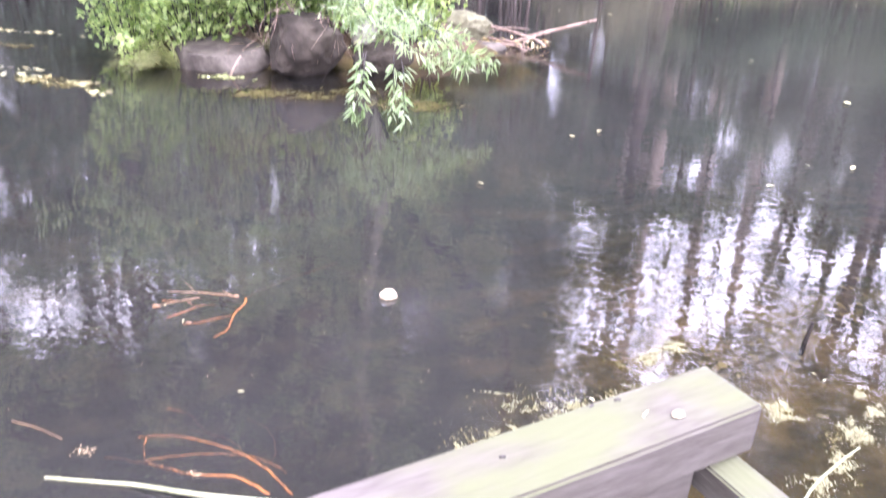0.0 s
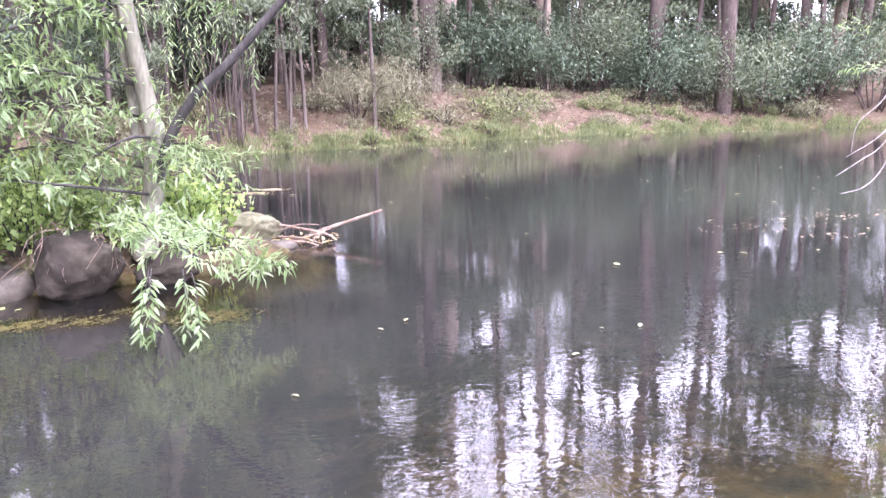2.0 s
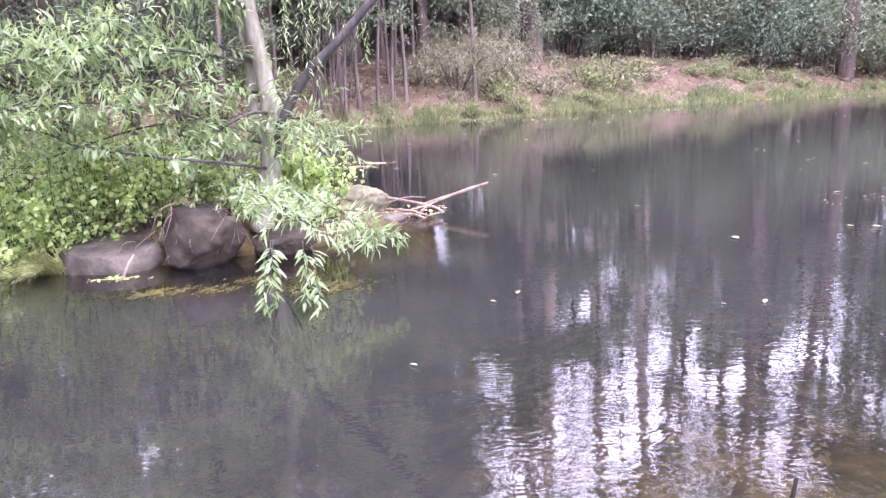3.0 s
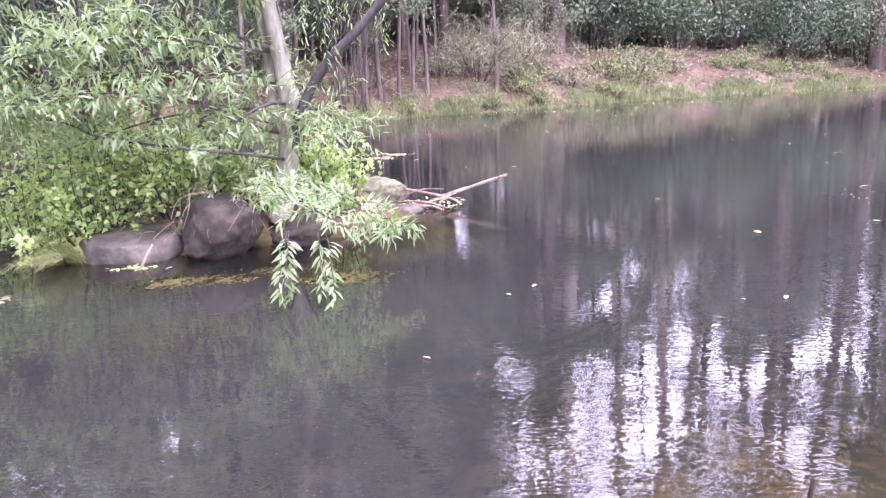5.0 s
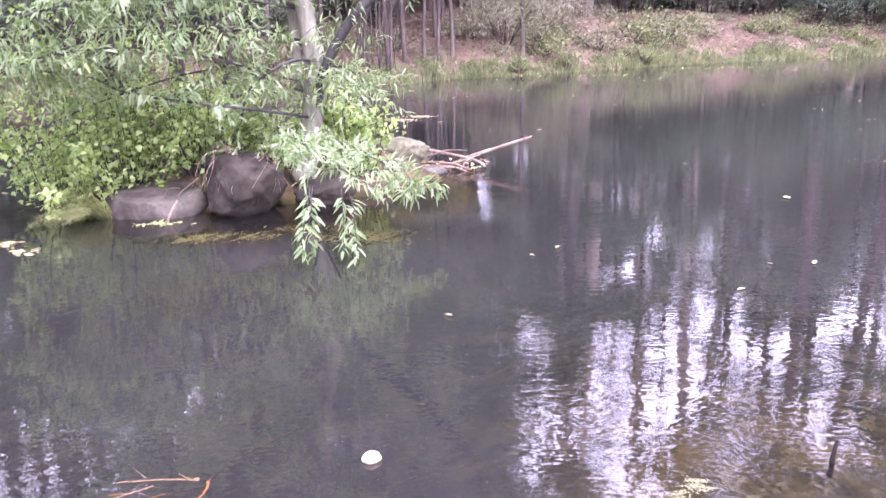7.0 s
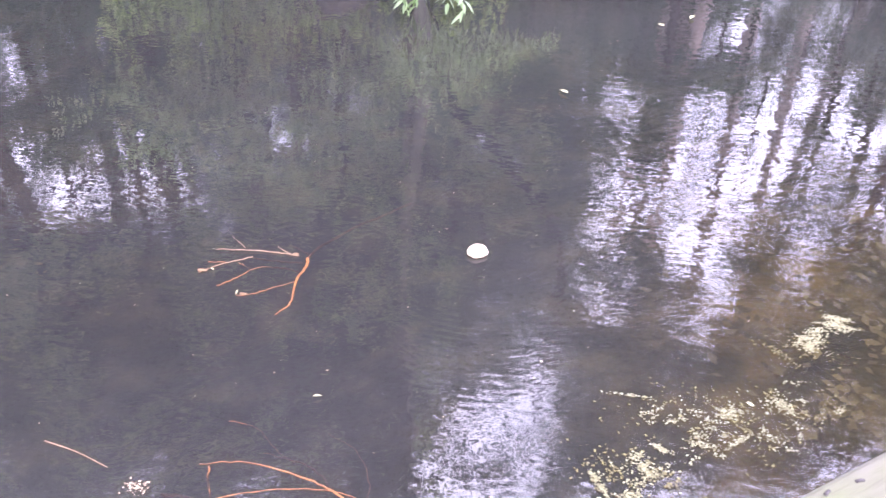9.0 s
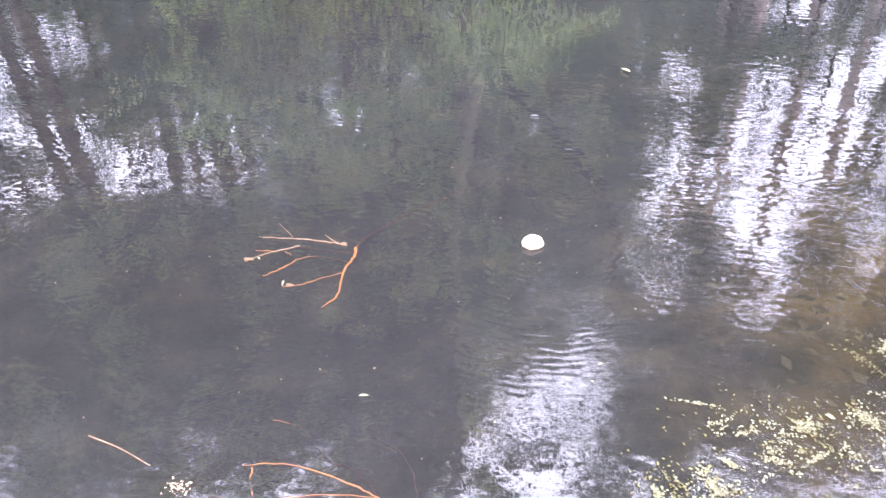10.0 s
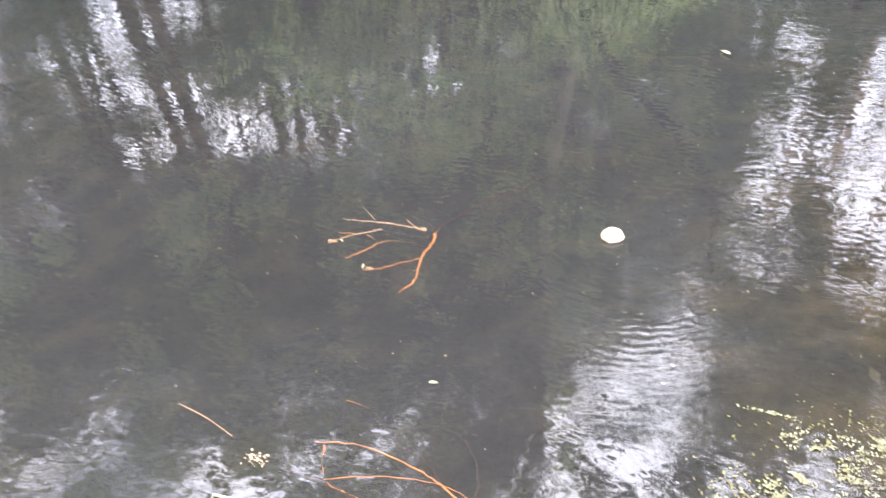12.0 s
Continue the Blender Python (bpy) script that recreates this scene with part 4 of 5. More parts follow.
def duckweed(spots):
    """Lacy drifts: small strands of tiny fronds, thick in the middle and loose at the rim."""
    g = np.random.default_rng(63)
    pts = []
    for x, y, rx, ry in spots:
        for _ in range(int(13 + 480 * rx * ry)):
            c = np.array([x, y]) + g.normal(size=2) * np.array([rx, ry]) * 0.62
            an = g.normal() * 0.7 + 0.6
            m = int(g.exponential(26)) + 2
            u = np.array([math.cos(an), math.sin(an)])
            w = np.array([-u[1], u[0]])
            ln, wd = g.uniform(0.008, 0.035), g.uniform(0.003, 0.012)
            pts.append(c + np.outer(g.normal(size=m) * ln, u) + np.outer(g.normal(size=m) * wd, w))
    p = np.concatenate(pts)
    n = len(p)
    c = np.stack([p[:, 0], p[:, 1], 0.003 + g.uniform(0, 0.004, n)], 1)
    L = g.uniform(0.004, 0.010, n)
    an = g.uniform(0, 2 * np.pi, n)
    u = np.stack([np.cos(an), np.sin(an), g.normal(size=n) * 0.08], 1) * L[:, None] * 0.5
    w = np.stack([-np.sin(an), np.cos(an), g.normal(size=n) * 0.08], 1) * L[:, None] * 0.38
    v = np.stack([c - u - 0.5 * w, c + 0.2 * u - w, c + u, c + 0.1 * u + w, c - u + 0.5 * w], 1).reshape(-1, 3)
    v[:, 2] = np.maximum(v[:, 2], 0.0015)
    me = bpy.data.meshes.new("duckweed")
    me.from_pydata(v.tolist(), [], np.arange(5 * n).reshape(-1, 5).tolist())
    me.materials.append(MAT_SCUM)
    tagged(new("duckweed", me), "pale lime duckweed and leaf scum drifting beside the deck", "duckweed", kind="stuff")


duckweed([(0.1, 1.72, 0.14, 0.07), (0.27, 1.93, 0.14, 0.10), (0.42, 1.95, 0.13, 0.07), (0.57, 2.06, 0.12, 0.07), (0.70, 2.36, 0.04, 0.06), (1.12, 2.1, 0.03, 0.05), (1.16, 1.72, 0.04, 0.06), (1.27, 1.86, 0.03, 0.06), (1.38, 2.0, 0.03, 0.06), (1.5, 2.2, 0.04, 0.08), (0.80, 2.48, 0.03, 0.04)])
flakes("algae_mat", "gold-brown algae floating beside the deck", "algae", [(0.1, 1.72, 0.16, 0.08), (0.3, 1.93, 0.2, 0.12), (0.55, 2.06, 0.16, 0.08), (0.62, 2.3, 0.14, 0.08), (1.3, 1.9, 0.06, 0.14)], 2600, (0.004, 0.014), MAT_ALGAE, 72, 0.001, 0.1)
flakes("sunken_weed", "olive-gold weed and sunken leaves over the shallow bed", "weed", [(0.9, 2.5, 0.7, 0.4), (0.75, 2.1, 0.35, 0.2), (1.5, 3.0, 0.8, 0.5)], 1500, (0.02, 0.07), MAT_ALGAE, 74, -0.06, 0.1)
flakes("weed_raft", "straw-coloured raft of floating debris off the island", "debris", [(-1.45, 14.1, 0.4, 0.16), (-1.1, 14.6, 0.35, 0.12)], 900, (0.03, 0.1), MAT_DEBRIS, 65)
flakes("water_weed", "faint straw-green weed at the surface", "weed", [(5.6, 9.0, 1.2, 0.35), (7.5, 9.6, 1.4, 0.4), (6.5, 8.2, 0.9, 0.2)], 320, (0.02, 0.06), MAT_DEBRIS, 66)
flakes("shore_debris", "dead leaves drifting along the far bank", "leaves", [(13, 31.2, 3.5, 0.5), (4, 25.2, 3, 0.5), (8, 27.8, 3, 0.5), (18, 32.2, 4, 0.5)], 420, (0.05, 0.12), MAT_STRAW, 67)


flakes("floating_seeds", "tiny pale seeds and specks on the water", "seeds", [(-0.5, 2.6, 1.6, 1.2), (0.5, 4.0, 2.5, 1.6), (-1.0, 1.9, 0.8, 0.5)], 150, (0.004, 0.012), MAT_SCUM, 68)


# a pale curled leaf afloat
def pale_leaf():
    me = bpy.data.meshes.new("pale_leaf")
    bm = bmesh.new()
    bmesh.ops.create_icosphere(bm, subdivisions=4, radius=1)
    for v in bm.verts:
        p = v.co
        k = 1 + 0.16 * noise.noise(p * 1.7 + Vector((4, 1, 2))) + 0.05 * noise.noise(p * 5)
        v.co = Vector((p.x * 0.040 * k, p.y * 0.035 * k, p.z * (0.032 if p.z > 0 else 0.012) * k))
    bm.to_mesh(me)
    bm.free()
    me.shade_smooth()
    me.materials.append(MAT_PALE)
    ob = new("pale_leaf", me)
    ob.matrix_basis = pose(-0.47, 2.65, 0.006, 0, 0, 25)
    tagged(ob, "pale cream cupped leaf floating on the pond", "leaf")


pale_leaf()

# a bare branch half under water: places in plan, depth, thickness
def lying(root, runs):
    rng = random.Random(83)
    for pts, z0, z1, r0, r1, m in runs:
        c = bend([(x, y, z0 + (z1 - z0) * i / (len(pts) - 1)) for i, (x, y) in enumerate(pts)], 6)
        c = [p + Vector((rng.uniform(-1, 1), rng.uniform(-1, 1), 0)) * 0.0025 for p in c]
        bd = Build()
        tube(bd, c, r0, r1, 7, 0.3, rng)
        part("twig", bd, m, root)


sunken = thing("sunken_branch", (-1.12, 2.5, 0.0), "orange-brown forked branch lying just under the surface", "branch")
lying(sunken, (
    ([(-1.10, 2.50), (-1.09, 2.57), (-1.05, 2.64), (-0.98, 2.76), (-0.90, 2.85), (-0.80, 2.98)], -0.004, -0.016, 0.0052, 0.0037, MAT_TWIG),
    ([(-1.10, 2.50), (-1.09, 2.45), (-1.10, 2.36), (-1.08, 2.24), (-1.11, 2.17)], 0.001, -0.001, 0.0055, 0.0022, MAT_TWIG),
    ([(-1.14, 2.51), (-1.22, 2.51), (-1.34, 2.50), (-1.46, 2.48)], 0.002, 0.010, 0.0028, 0.0015, MAT_TWIG_DRY),
    ([(-1.35, 2.51), (-1.42, 2.55)], 0.010, 0.03, 0.0012, 0.0006, MAT_TWIG_DRY),
    ([(-1.23, 2.54), (-1.18, 2.51), (-1.14, 2.51)], 0.012, 0.003, 0.0012, 0.0015, MAT_TWIG_DRY),
    ([(-1.10, 2.42), (-1.18, 2.43), (-1.27, 2.41), (-1.32, 2.34), (-1.37, 2.28)], -0.006, 0.002, 0.0037, 0.0019, MAT_TWIG),
    ([(-1.12, 2.48), (-1.21, 2.47), (-1.31, 2.47)], -0.008, -0.004, 0.0037, 0.003, MAT_TWIG),
    ([(-1.31, 2.47), (-1.38, 2.42), (-1.45, 2.36)], 0.001, 0.006, 0.0022, 0.0012, MAT_TWIG_DRY),
    ([(-1.10, 2.36), (-1.18, 2.30), (-1.23, 2.26), (-1.28, 2.24)], -0.002, 0.004, 0.0026, 0.0013, MAT_TWIG),
    ([(-1.29, 2.40), (-1.35, 2.43)], -0.003, 0.0, 0.0022, 0.0015, MAT_TWIG),
    ([(-1.46, 2.41), (-1.38, 2.42)], 0.002, 0.003, 0.0013, 0.0013, MAT_TWIG),
    ([(-1.11, 2.53), (-1.16, 2.56), (-1.20, 2.57)], -0.004, -0.002, 0.003, 0.0015, MAT_TWIG)))
# pale scraps caught on the twig tips
for x, y, r in ((-1.455, 2.352, 0.009), (-1.255, 2.25, 0.007), (-1.15, 2.512, 0.006)):
    bd = Build()
    tube(bd, [(x - 1.6 * r, y - 0.3 * r, 0.004), (x, y, 0.008), (x + 1.8 * r, y + 0.5 * r, 0.005)], r, r * 0.3, 6, 0.3, random.Random(int(1000 * r)))
    part("scrap", bd, MAT_TWIG_DRY, sunken, "pale dry scrap")

brush = thing("sunken_brush", (-0.8, 1.5, 0.0), "reddish-orange fine twigs submerged beside the deck", "branch")
lying(brush, (
    ([(-0.50, 1.38), (-0.60, 1.46), (-0.71, 1.52), (-0.81, 1.55), (-0.97, 1.57), (-1.10, 1.54)], -0.0026, -0.0015, 0.0044, 0.0022, MAT_TWIG),
    ([(-0.55, 1.47), (-0.61, 1.50), (-0.71, 1.52), (-0.86, 1.50), (-1.02, 1.44)], -0.0026, -0.0010, 0.0029, 0.0017, MAT_TWIG),
    ([(-0.70, 1.515), (-0.78, 1.58), (-0.86, 1.60), (-0.94, 1.61)], -0.0030, -0.0026, 0.0029, 0.0015, MAT_TWIG),
    ([(-0.84, 1.595), (-0.90, 1.62), (-0.99, 1.69), (-1.08, 1.70)], -0.0041, -0.0006, 0.0024, 0.0014, MAT_TWIG),
    ([(-1.07, 1.54), (-1.05, 1.49), (-1.02, 1.44)], -0.0030, -0.0030, 0.0039, 0.0029, MAT_TWIG),
    ([(-0.62, 1.50), (-0.62, 1.56), (-0.68, 1.66), (-0.78, 1.71)], -0.0041, -0.0071, 0.0024, 0.0011, MAT_TWIG),
    ([(-1.16, 1.435), (-1.08, 1.435), (-0.99, 1.43), (-0.88, 1.41), (-0.81, 1.41), (-0.70, 1.42), (-0.57, 1.37)], -0.0060, -0.0045, 0.0049, 0.0074, MAT_TWIG)))
# added dark form stands in for the black hollow below the orange root
bd = Build()
tube(bd, bend([(-1.16, 1.38, -0.05), (-1.05, 1.385, -0.04), (-0.95, 1.365, -0.036), (-0.84, 1.35, -0.05), (-0.7, 1.33, -0.08)], 5), 0.02, 0.036, 10, 0.3, random.Random(88))
lone("sunken_dark_form", bd, MAT_DARK_BARK, (-0.95, 1.37, -0.04), "short dark form just under the surface, for a black hollow", "log")
bd = Build()
tube(bd, bend([(-1.56, 1.535, 0.004), (-1.45, 1.515, 0.006), (-1.34, 1.485, 0.001)], 4), 0.002, 0.0012, 6)
lone("loose_twig", bd, MAT_TWIG_DRY, (-1.45, 1.5, 0.0), "thin pale twig floating on the water", "twig")
flakes("weed_clump", "gold-olive weed and pale bits caught on the sunken twigs", "weed", [(-1.22, 1.44, 0.05, 0.02), (-0.83, 1.41, 0.025, 0.015)], 110, (0.003, 0.010), MAT_DEBRIS, 70, 0.002, -0.6)
flakes("sunken_weed", "olive-yellow weed drifting under the forked branch", "weed", [(-1.0, 2.12, 0.12, 0.025), (-0.95, 2.09, 0.08, 0.02)], 260, (0.005, 0.02), MAT_ALGAE, 69, -0.012, -0.4)
flakes("floating_specks", "tiny pale specks of seed and dust scattered over the water", "debris", [(-0.9, 2.3, 1.5, 1.1), (0.4, 3.6, 2.2, 1.6), (-1.5, 4.5, 2.0, 1.5)], 190, (0.004, 0.010), MAT_DEBRIS, 75, 0.002, -9.0)
bd = Build()
tube(bd, bend([(-1.28, 1.305, 0.006), (-1.11, 1.315, 0.008), (-0.97, 1.32, 0.012), (-0.75, 1.31, 0.02), (-0.4, 1.30, 0.05)], 5), 0.004, 0.008, 6)
lone("floating_strand", bd, MAT_REED, (-0.9, 1.3, 0.0), "pale green reed-like strand lying on the water", "reed")
# this thin tube stands in for a strand of scum beside the deck
bd = Build()
tube(bd, bend([(1.02, 1.5, 0.02), (1.12, 1.68, 0.012), (1.25, 1.83, 0.01), (1.36, 1.94, 0.006)], 5), 0.004, 0.0025, 6)
lone("floating_strand", bd, MAT_REED, (1.15, 1.7, 0.0), "pale green reed-like strand lying on the water", "reed")
bd = Build()
tube(bd, [(1.365, 2.62, -0.06), (1.372, 2.63, 0.02), (1.385, 2.64, 0.095)], 0.012, 0.008, 7, 0.3)
lone("snag", bd, MAT_WET, (1.4, 2.67, 0.0), "short dark stick standing out of the shallows", "stick")


# loose leaves here and there on the water
def loose_leaves():
    kinds = []
    for k in range(4):
        bd = Build()
        rng = random.Random(70 + k)
        blade(bd, Vector((-0.06, 0, 0)), Vector((1, 0, 0)), Vector((0, 0, 1)), 0.12, 0.03 + 0.01 * k, 0.12 - 0.06 * k)
        kinds.append(bd.mesh("floating_leaf", MAT_FLOAT, (0, 0, 0), False))
    rng = random.Random(77)
    small = [(-0.85, 1.83), (0.44, 2.03), (1.33, 2.37), (1.36, 2.33), (1.15, 2.14), (-1.42, 2.36), (-1.28, 2.25)]
    spots = small + [(4.38, 7.49), (4.62, 7.42), (2.08, 5.12), (3.0, 16.0), (5.6, 8.6), (6.4, 9.4), (1.7, 4.6), (0.4, 5.4), (0.62, 5.6), (-0.2, 4.2)]
    spots += [(rng.uniform(-2, 14), rng.uniform(11, 27)) for _ in range(70)] + [(rng.uniform(2, 9), rng.uniform(5, 11)) for _ in range(14)]
    for x, y in spots:
        if height(x, y) > -0.02:
            continue
        ob = new("floating_leaf", rng.choice(kinds))
        s = rng.uniform(0.22, 0.36) if (x, y) in small else rng.uniform(0.4, 0.8) if y < 6 else rng.uniform(0.5, 1.0)
        ob.matrix_basis = pose(x, y, 0.012, rng.uniform(-6, 6), rng.uniform(-6, 6), rng.uniform(0, 360)) @ Matrix.Diagonal((s, s, s, 1))
        tagged(ob, "small bleached dry leaf floating on the water", "leaf", "floating leaves")


loose_leaves()


# ---------------------------------------------------------------- far bank: trees
def gum_tree(name, label, at, tall, girth, seed, bark_mat, leaf_mat, crown_from=0.4, clumps=34, per=110, leaf=0.34, spread=0.2, lean=(0, 0), group="bank trees"):
    """A tall gum: tapered trunk, rising limbs and a gappy crown of leaf clumps at the limb ends."""
    rng = random.Random(seed)
    g = np.random.default_rng(seed)
    z0 = height(*at) - 0.15
    root = thing(name, (at[0], at[1], z0), label, "tree", group)
    base = Vector((at[0], at[1], z0))
    spine = [base + Vector((lean[0] * s * s * tall + 0.012 * tall * math.sin(seed + 5 * s), lean[1] * s * s * tall + 0.012 * tall * math.cos(seed * 2 + 4 * s), tall * s)) for s in np.linspace(0, 0.93, 9)]
    bd = Build()
    c = bend(spine, 3)
    tube(bd, [c[0] - Vector((0, 0, 0.3))] + c, girth * 1.1, girth * 0.16, 10, 0.16, rng)
    part("trunk", bd, bark_mat, root)
    ends = []
    for k in range(max(6, clumps // 4)):
        s = rng.uniform(crown_from, 0.97)
        p = c[min(len(c) - 1, int(s * (len(c) - 1)))]
        a = rng.uniform(0, 2 * math.pi)
        ln = tall * spread * rng.uniform(0.45, 1.1) * (1.15 - 0.5 * s)
        up = rng.uniform(0.25, 0.9)
        q = p + Vector((math.cos(a) * ln, math.sin(a) * ln, up * ln))
        m = p.lerp(q, 0.5) + Vector((0, 0, -0.08 * ln))
        cc = bend([p, m, q], 4)
        limb = Build()
        tube(limb, cc, girth * 0.22, girth * 0.05, 5, 0.1, rng)
        part("limb", limb, bark_mat, root)
        ends += [cc[-1], cc[-3], cc[-1] + rand_dir(rng) * ln * 0.25]
    ctr, ways = [], []
    for k in range(clumps):
        e = np.array(rng.choice(ends)) + g.normal(size=3) * tall * 0.02
        r = tall * rng.uniform(0.018, 0.042)
        pts = g.normal(size=(per, 3)) * np.array([r, r, r * 0.6]) + e
        ctr.append(pts)
        ways.append(g.normal(size=(per, 3)) + np.array([0, 0, -0.9]))
    ctr, ways = np.concatenate(ctr), np.concatenate(ways)
    n = len(ctr)
    me = leaf_cloud("crown", leaf_mat, ctr - np.array(root.location), ways, g.uniform(leaf * 0.6, leaf * 1.2, n), g.uniform(leaf * 0.22, leaf * 0.4, n), g)
    ob = new("crown", me)
    ob.parent = root
    return root


def bush(name, label, at, radius, tall, count, seed, leaf_mat, leaf=0.2, group="bank shrubs", slim=1.0):
    """A shrub of leaf clumps on several stems, uneven in outline."""
    rng = random.Random(seed)
    g = np.random.default_rng(seed)
    z0 = height(*at) - 0.05
    root = thing(name, (at[0], at[1], z0), label, "shrub", group)
    ctr, ways = [], []
    k = 12
    for _ in range(k):
        a, r = rng.uniform(0, 2 * math.pi), radius * math.sqrt(rng.random())
        t = Vector((at[0] + r * math.cos(a), at[1] + r * math.sin(a), z0 + tall * rng.uniform(0.3, 1.0) * (1.1 - 0.45 * (r / radius))))
        b = Vector((at[0] + 0.2 * r * math.cos(a), at[1] + 0.2 * r * math.sin(a), z0))
        c = bend([b, b.lerp(t, 0.6) + Vector((0, 0, 0.1 * tall)), t], 4)
        stem = Build()
        tube(stem, c, 0.03, 0.01, 5)
        part("stem", stem, MAT_GUM_DARK, root)
        for e, share in ((c[-1], 0.6), (c[len(c) // 2], 0.4)):
            m = int(count / k * share)
            s = radius * rng.uniform(0.16, 0.3)
            ctr.append(g.normal(size=(m, 3)) * np.array([s, s, s * 0.8]) + np.array(e))
            ways.append(g.normal(size=(m, 3)) + np.array([0, 0, -0.7]))
    ctr, ways = np.concatenate(ctr), np.concatenate(ways)
    ctr[:, 2] = np.maximum(ctr[:, 2], z0 + 0.08)
    n = len(ctr)
    me = leaf_cloud("foliage", leaf_mat, ctr - np.array(root.location), ways, g.uniform(leaf * 0.6, leaf * 1.3, n), g.uniform(leaf * 0.3, leaf * 0.5, n) * slim, g)
    ob = new("foliage", me)
    ob.parent = root
    return root


def shifted(src, x, y, turn, scale=1.0):
    m = Matrix.Translation((x, y, height(x, y) - 0.15)) @ pose(0, 0, 0, 0, 0, turn) @ Matrix.Scale(scale, 4)
    ob = copy_thing(src, m)
    return ob


def far_wood():
    rng = random.Random(91)
    dark_label, pale_label = "tall dark stringy-barked gum tree on the far bank", "tall pale smooth-barked gum tree with a high crown"
    dark = [gum_tree("gum_tree", dark_label, p, h, r, s, MAT_GUM_DARK, MAT_GUM_LEAF, cf, cl, 240, 0.40, 0.2)
            for p, h, r, s, cf, cl in (((4.7, 33.6), 15, 0.46, 103, 0.30, 34), ((-7.6, 29.5), 34, 0.40, 104, 0.38, 42), ((-13.5, 27.5), 35, 0.42, 105, 0.40, 42), ((-3.2, 31.0), 28, 0.36, 113, 0.2, 54))]
    back = [gum_tree("gum_tree", "gum tree in the surrounding wood", (-9.0, 44.0), 25, 0.34, 109, MAT_GUM_DARK, MAT_GUM_LEAF, 0.2, 52, 80, 0.7, 0.2),
            gum_tree("gum_tree", "gum tree in the surrounding wood", (2.0, 47.0), 24, 0.34, 110, MAT_GUM_DARK, MAT_GUM_LEAF, 0.2, 52, 80, 0.7, 0.2)]
    pale = [gum_tree("gum_tree", lab, p, h, r, s, m, MAT_GUM_LEAF, cf, cl, 200, 0.46, 0.17)
            for p, h, r, s, cf, cl, m, lab in (((12.4, 40.5), 47, 0.40, 111, 0.63, 24, MAT_GUM_PALE, pale_label), ((9.6, 41.0), 46, 0.42, 112, 0.6, 22, MAT_GUM_PALE, pale_label),
                                               ((16.9, 37.8), 44, 0.42, 101, 0.62, 24, MAT_GUM_DARK, dark_label), ((20.2, 37.2), 45, 0.38, 102, 0.40, 26, MAT_GUM_DARK, dark_label))]
    mid = [gum_tree("wattle_tree", "grey-green wattle tree in the understorey", p, h, 0.12, s, MAT_SAPLING, m, 0.12, 52, 90, 0.3, 0.34, group="understorey trees")
           for p, h, s, m in (((6.5, 44.0), 10, 106, MAT_WATTLE_LEAF), ((-2.0, 38.0), 9, 107, MAT_BUSH_LEAF), ((19.5, 45.0), 11, 108, MAT_WATTLE_LEAF))]
    young = [gum_tree("gum_sapling", "slender brown-stemmed sapling on the far bank", p, h, r, s, MAT_SAPLING, MAT_WATTLE_LEAF, 0.35, 18, 60, 0.2, 0.16, ln)
             for p, h, r, s, ln in (((-0.8, 26.9), 9, 0.075, 121, (0.03, 0)), ((-2.75, 24.5), 7, 0.09, 122, (0.06, 0)), ((-2.2, 25.3), 7.5, 0.08, 123, (-0.03, 0)), ((-1.55, 25.8), 8, 0.07, 124, (0.02, 0)))]
    gum_tree("gum_tree", "pale pinkish smooth-barked gum leaning over the far bank", (4.25, 38.4), 42, 0.30, 114, MAT_GUM_PALE, MAT_GUM_LEAF, 0.82, 16, 160, 0.4, 0.12)
    narrow = gum_tree("gum_tree", dark_label, (-0.3, 36.6), 30, 0.26, 115, MAT_GUM_DARK, MAT_GUM_LEAF, 0.27, 50, 200, 0.42, 0.075)
    ragged = gum_tree("gum_tree", "thin ragged young gum with sparse foliage", (8.0, 41.0), 27, 0.16, 131, MAT_GUM_DARK, MAT_GUM_LEAF, 0.42, 20, 120, 0.36, 0.24)
    for x, y, a, k in ((6.4, 40.0, 40, 0.9), (11.8, 42.0, 160, 1.05), (16.2, 41.8, 280, 1.1), (20.6, 41.4, 80, 1.0), (24.5, 41.0, 210, 1.1), (9.2, 40.5, 320, 0.85)):
        shifted(ragged, x, y, a, k)
    taken = [(16.9, 37.8), (20.2, 37.2), (4.7, 33.6), (12.4, 40.5), (9.6, 41), (-7.6, 29.5), (-13.5, 27.5), (-9, 44), (2, 47)]

    def lane(x, y, room=0.5, tall=True):
        """Strips through the wood where the sky shows between the stems; room is the crown's half-width."""
        a, r = math.degrees(math.atan2(x, y)), math.degrees(room / math.hypot(x, y))
        return abs(a - 1.2) < 0.4 + 0.8 * r or tall and any(abs(a - c) < w for c, w in ((13.0, 1.4), (-38.5, 0.8), (-52.0, 1.5)))

    def scatter(kinds, count, x0, x1, d0, d1, room, s0, s1, wide=3.0):
        n = tries = 0
        while n < count and tries < 4000:
            tries += 1
            x = rng.uniform(x0, x1)
            y = float(np.interp(x, SHORE_X, SHORE_Y)) + rng.uniform(d0, d1)
            if any((x - a) ** 2 + (y - b) ** 2 < room for a, b in taken) or lane(x, y, wide, kinds is not mid):
                continue
            taken.append((x, y))
            shifted(rng.choice(kinds), x, y, rng.uniform(0, 360), rng.uniform(s0, s1))
            n += 1

    for x, y in ((-10.5, 27.0), (-16.5, 24.6), (-19.5, 26.0), (-22.5, 23.0), (-26.0, 21.5), (-17.5, 29.5), (-29.0, 25.0), (-11.5, 31.0), (-14.8, 32.0), (-20.5, 21.8)):
        taken.append((x, y))
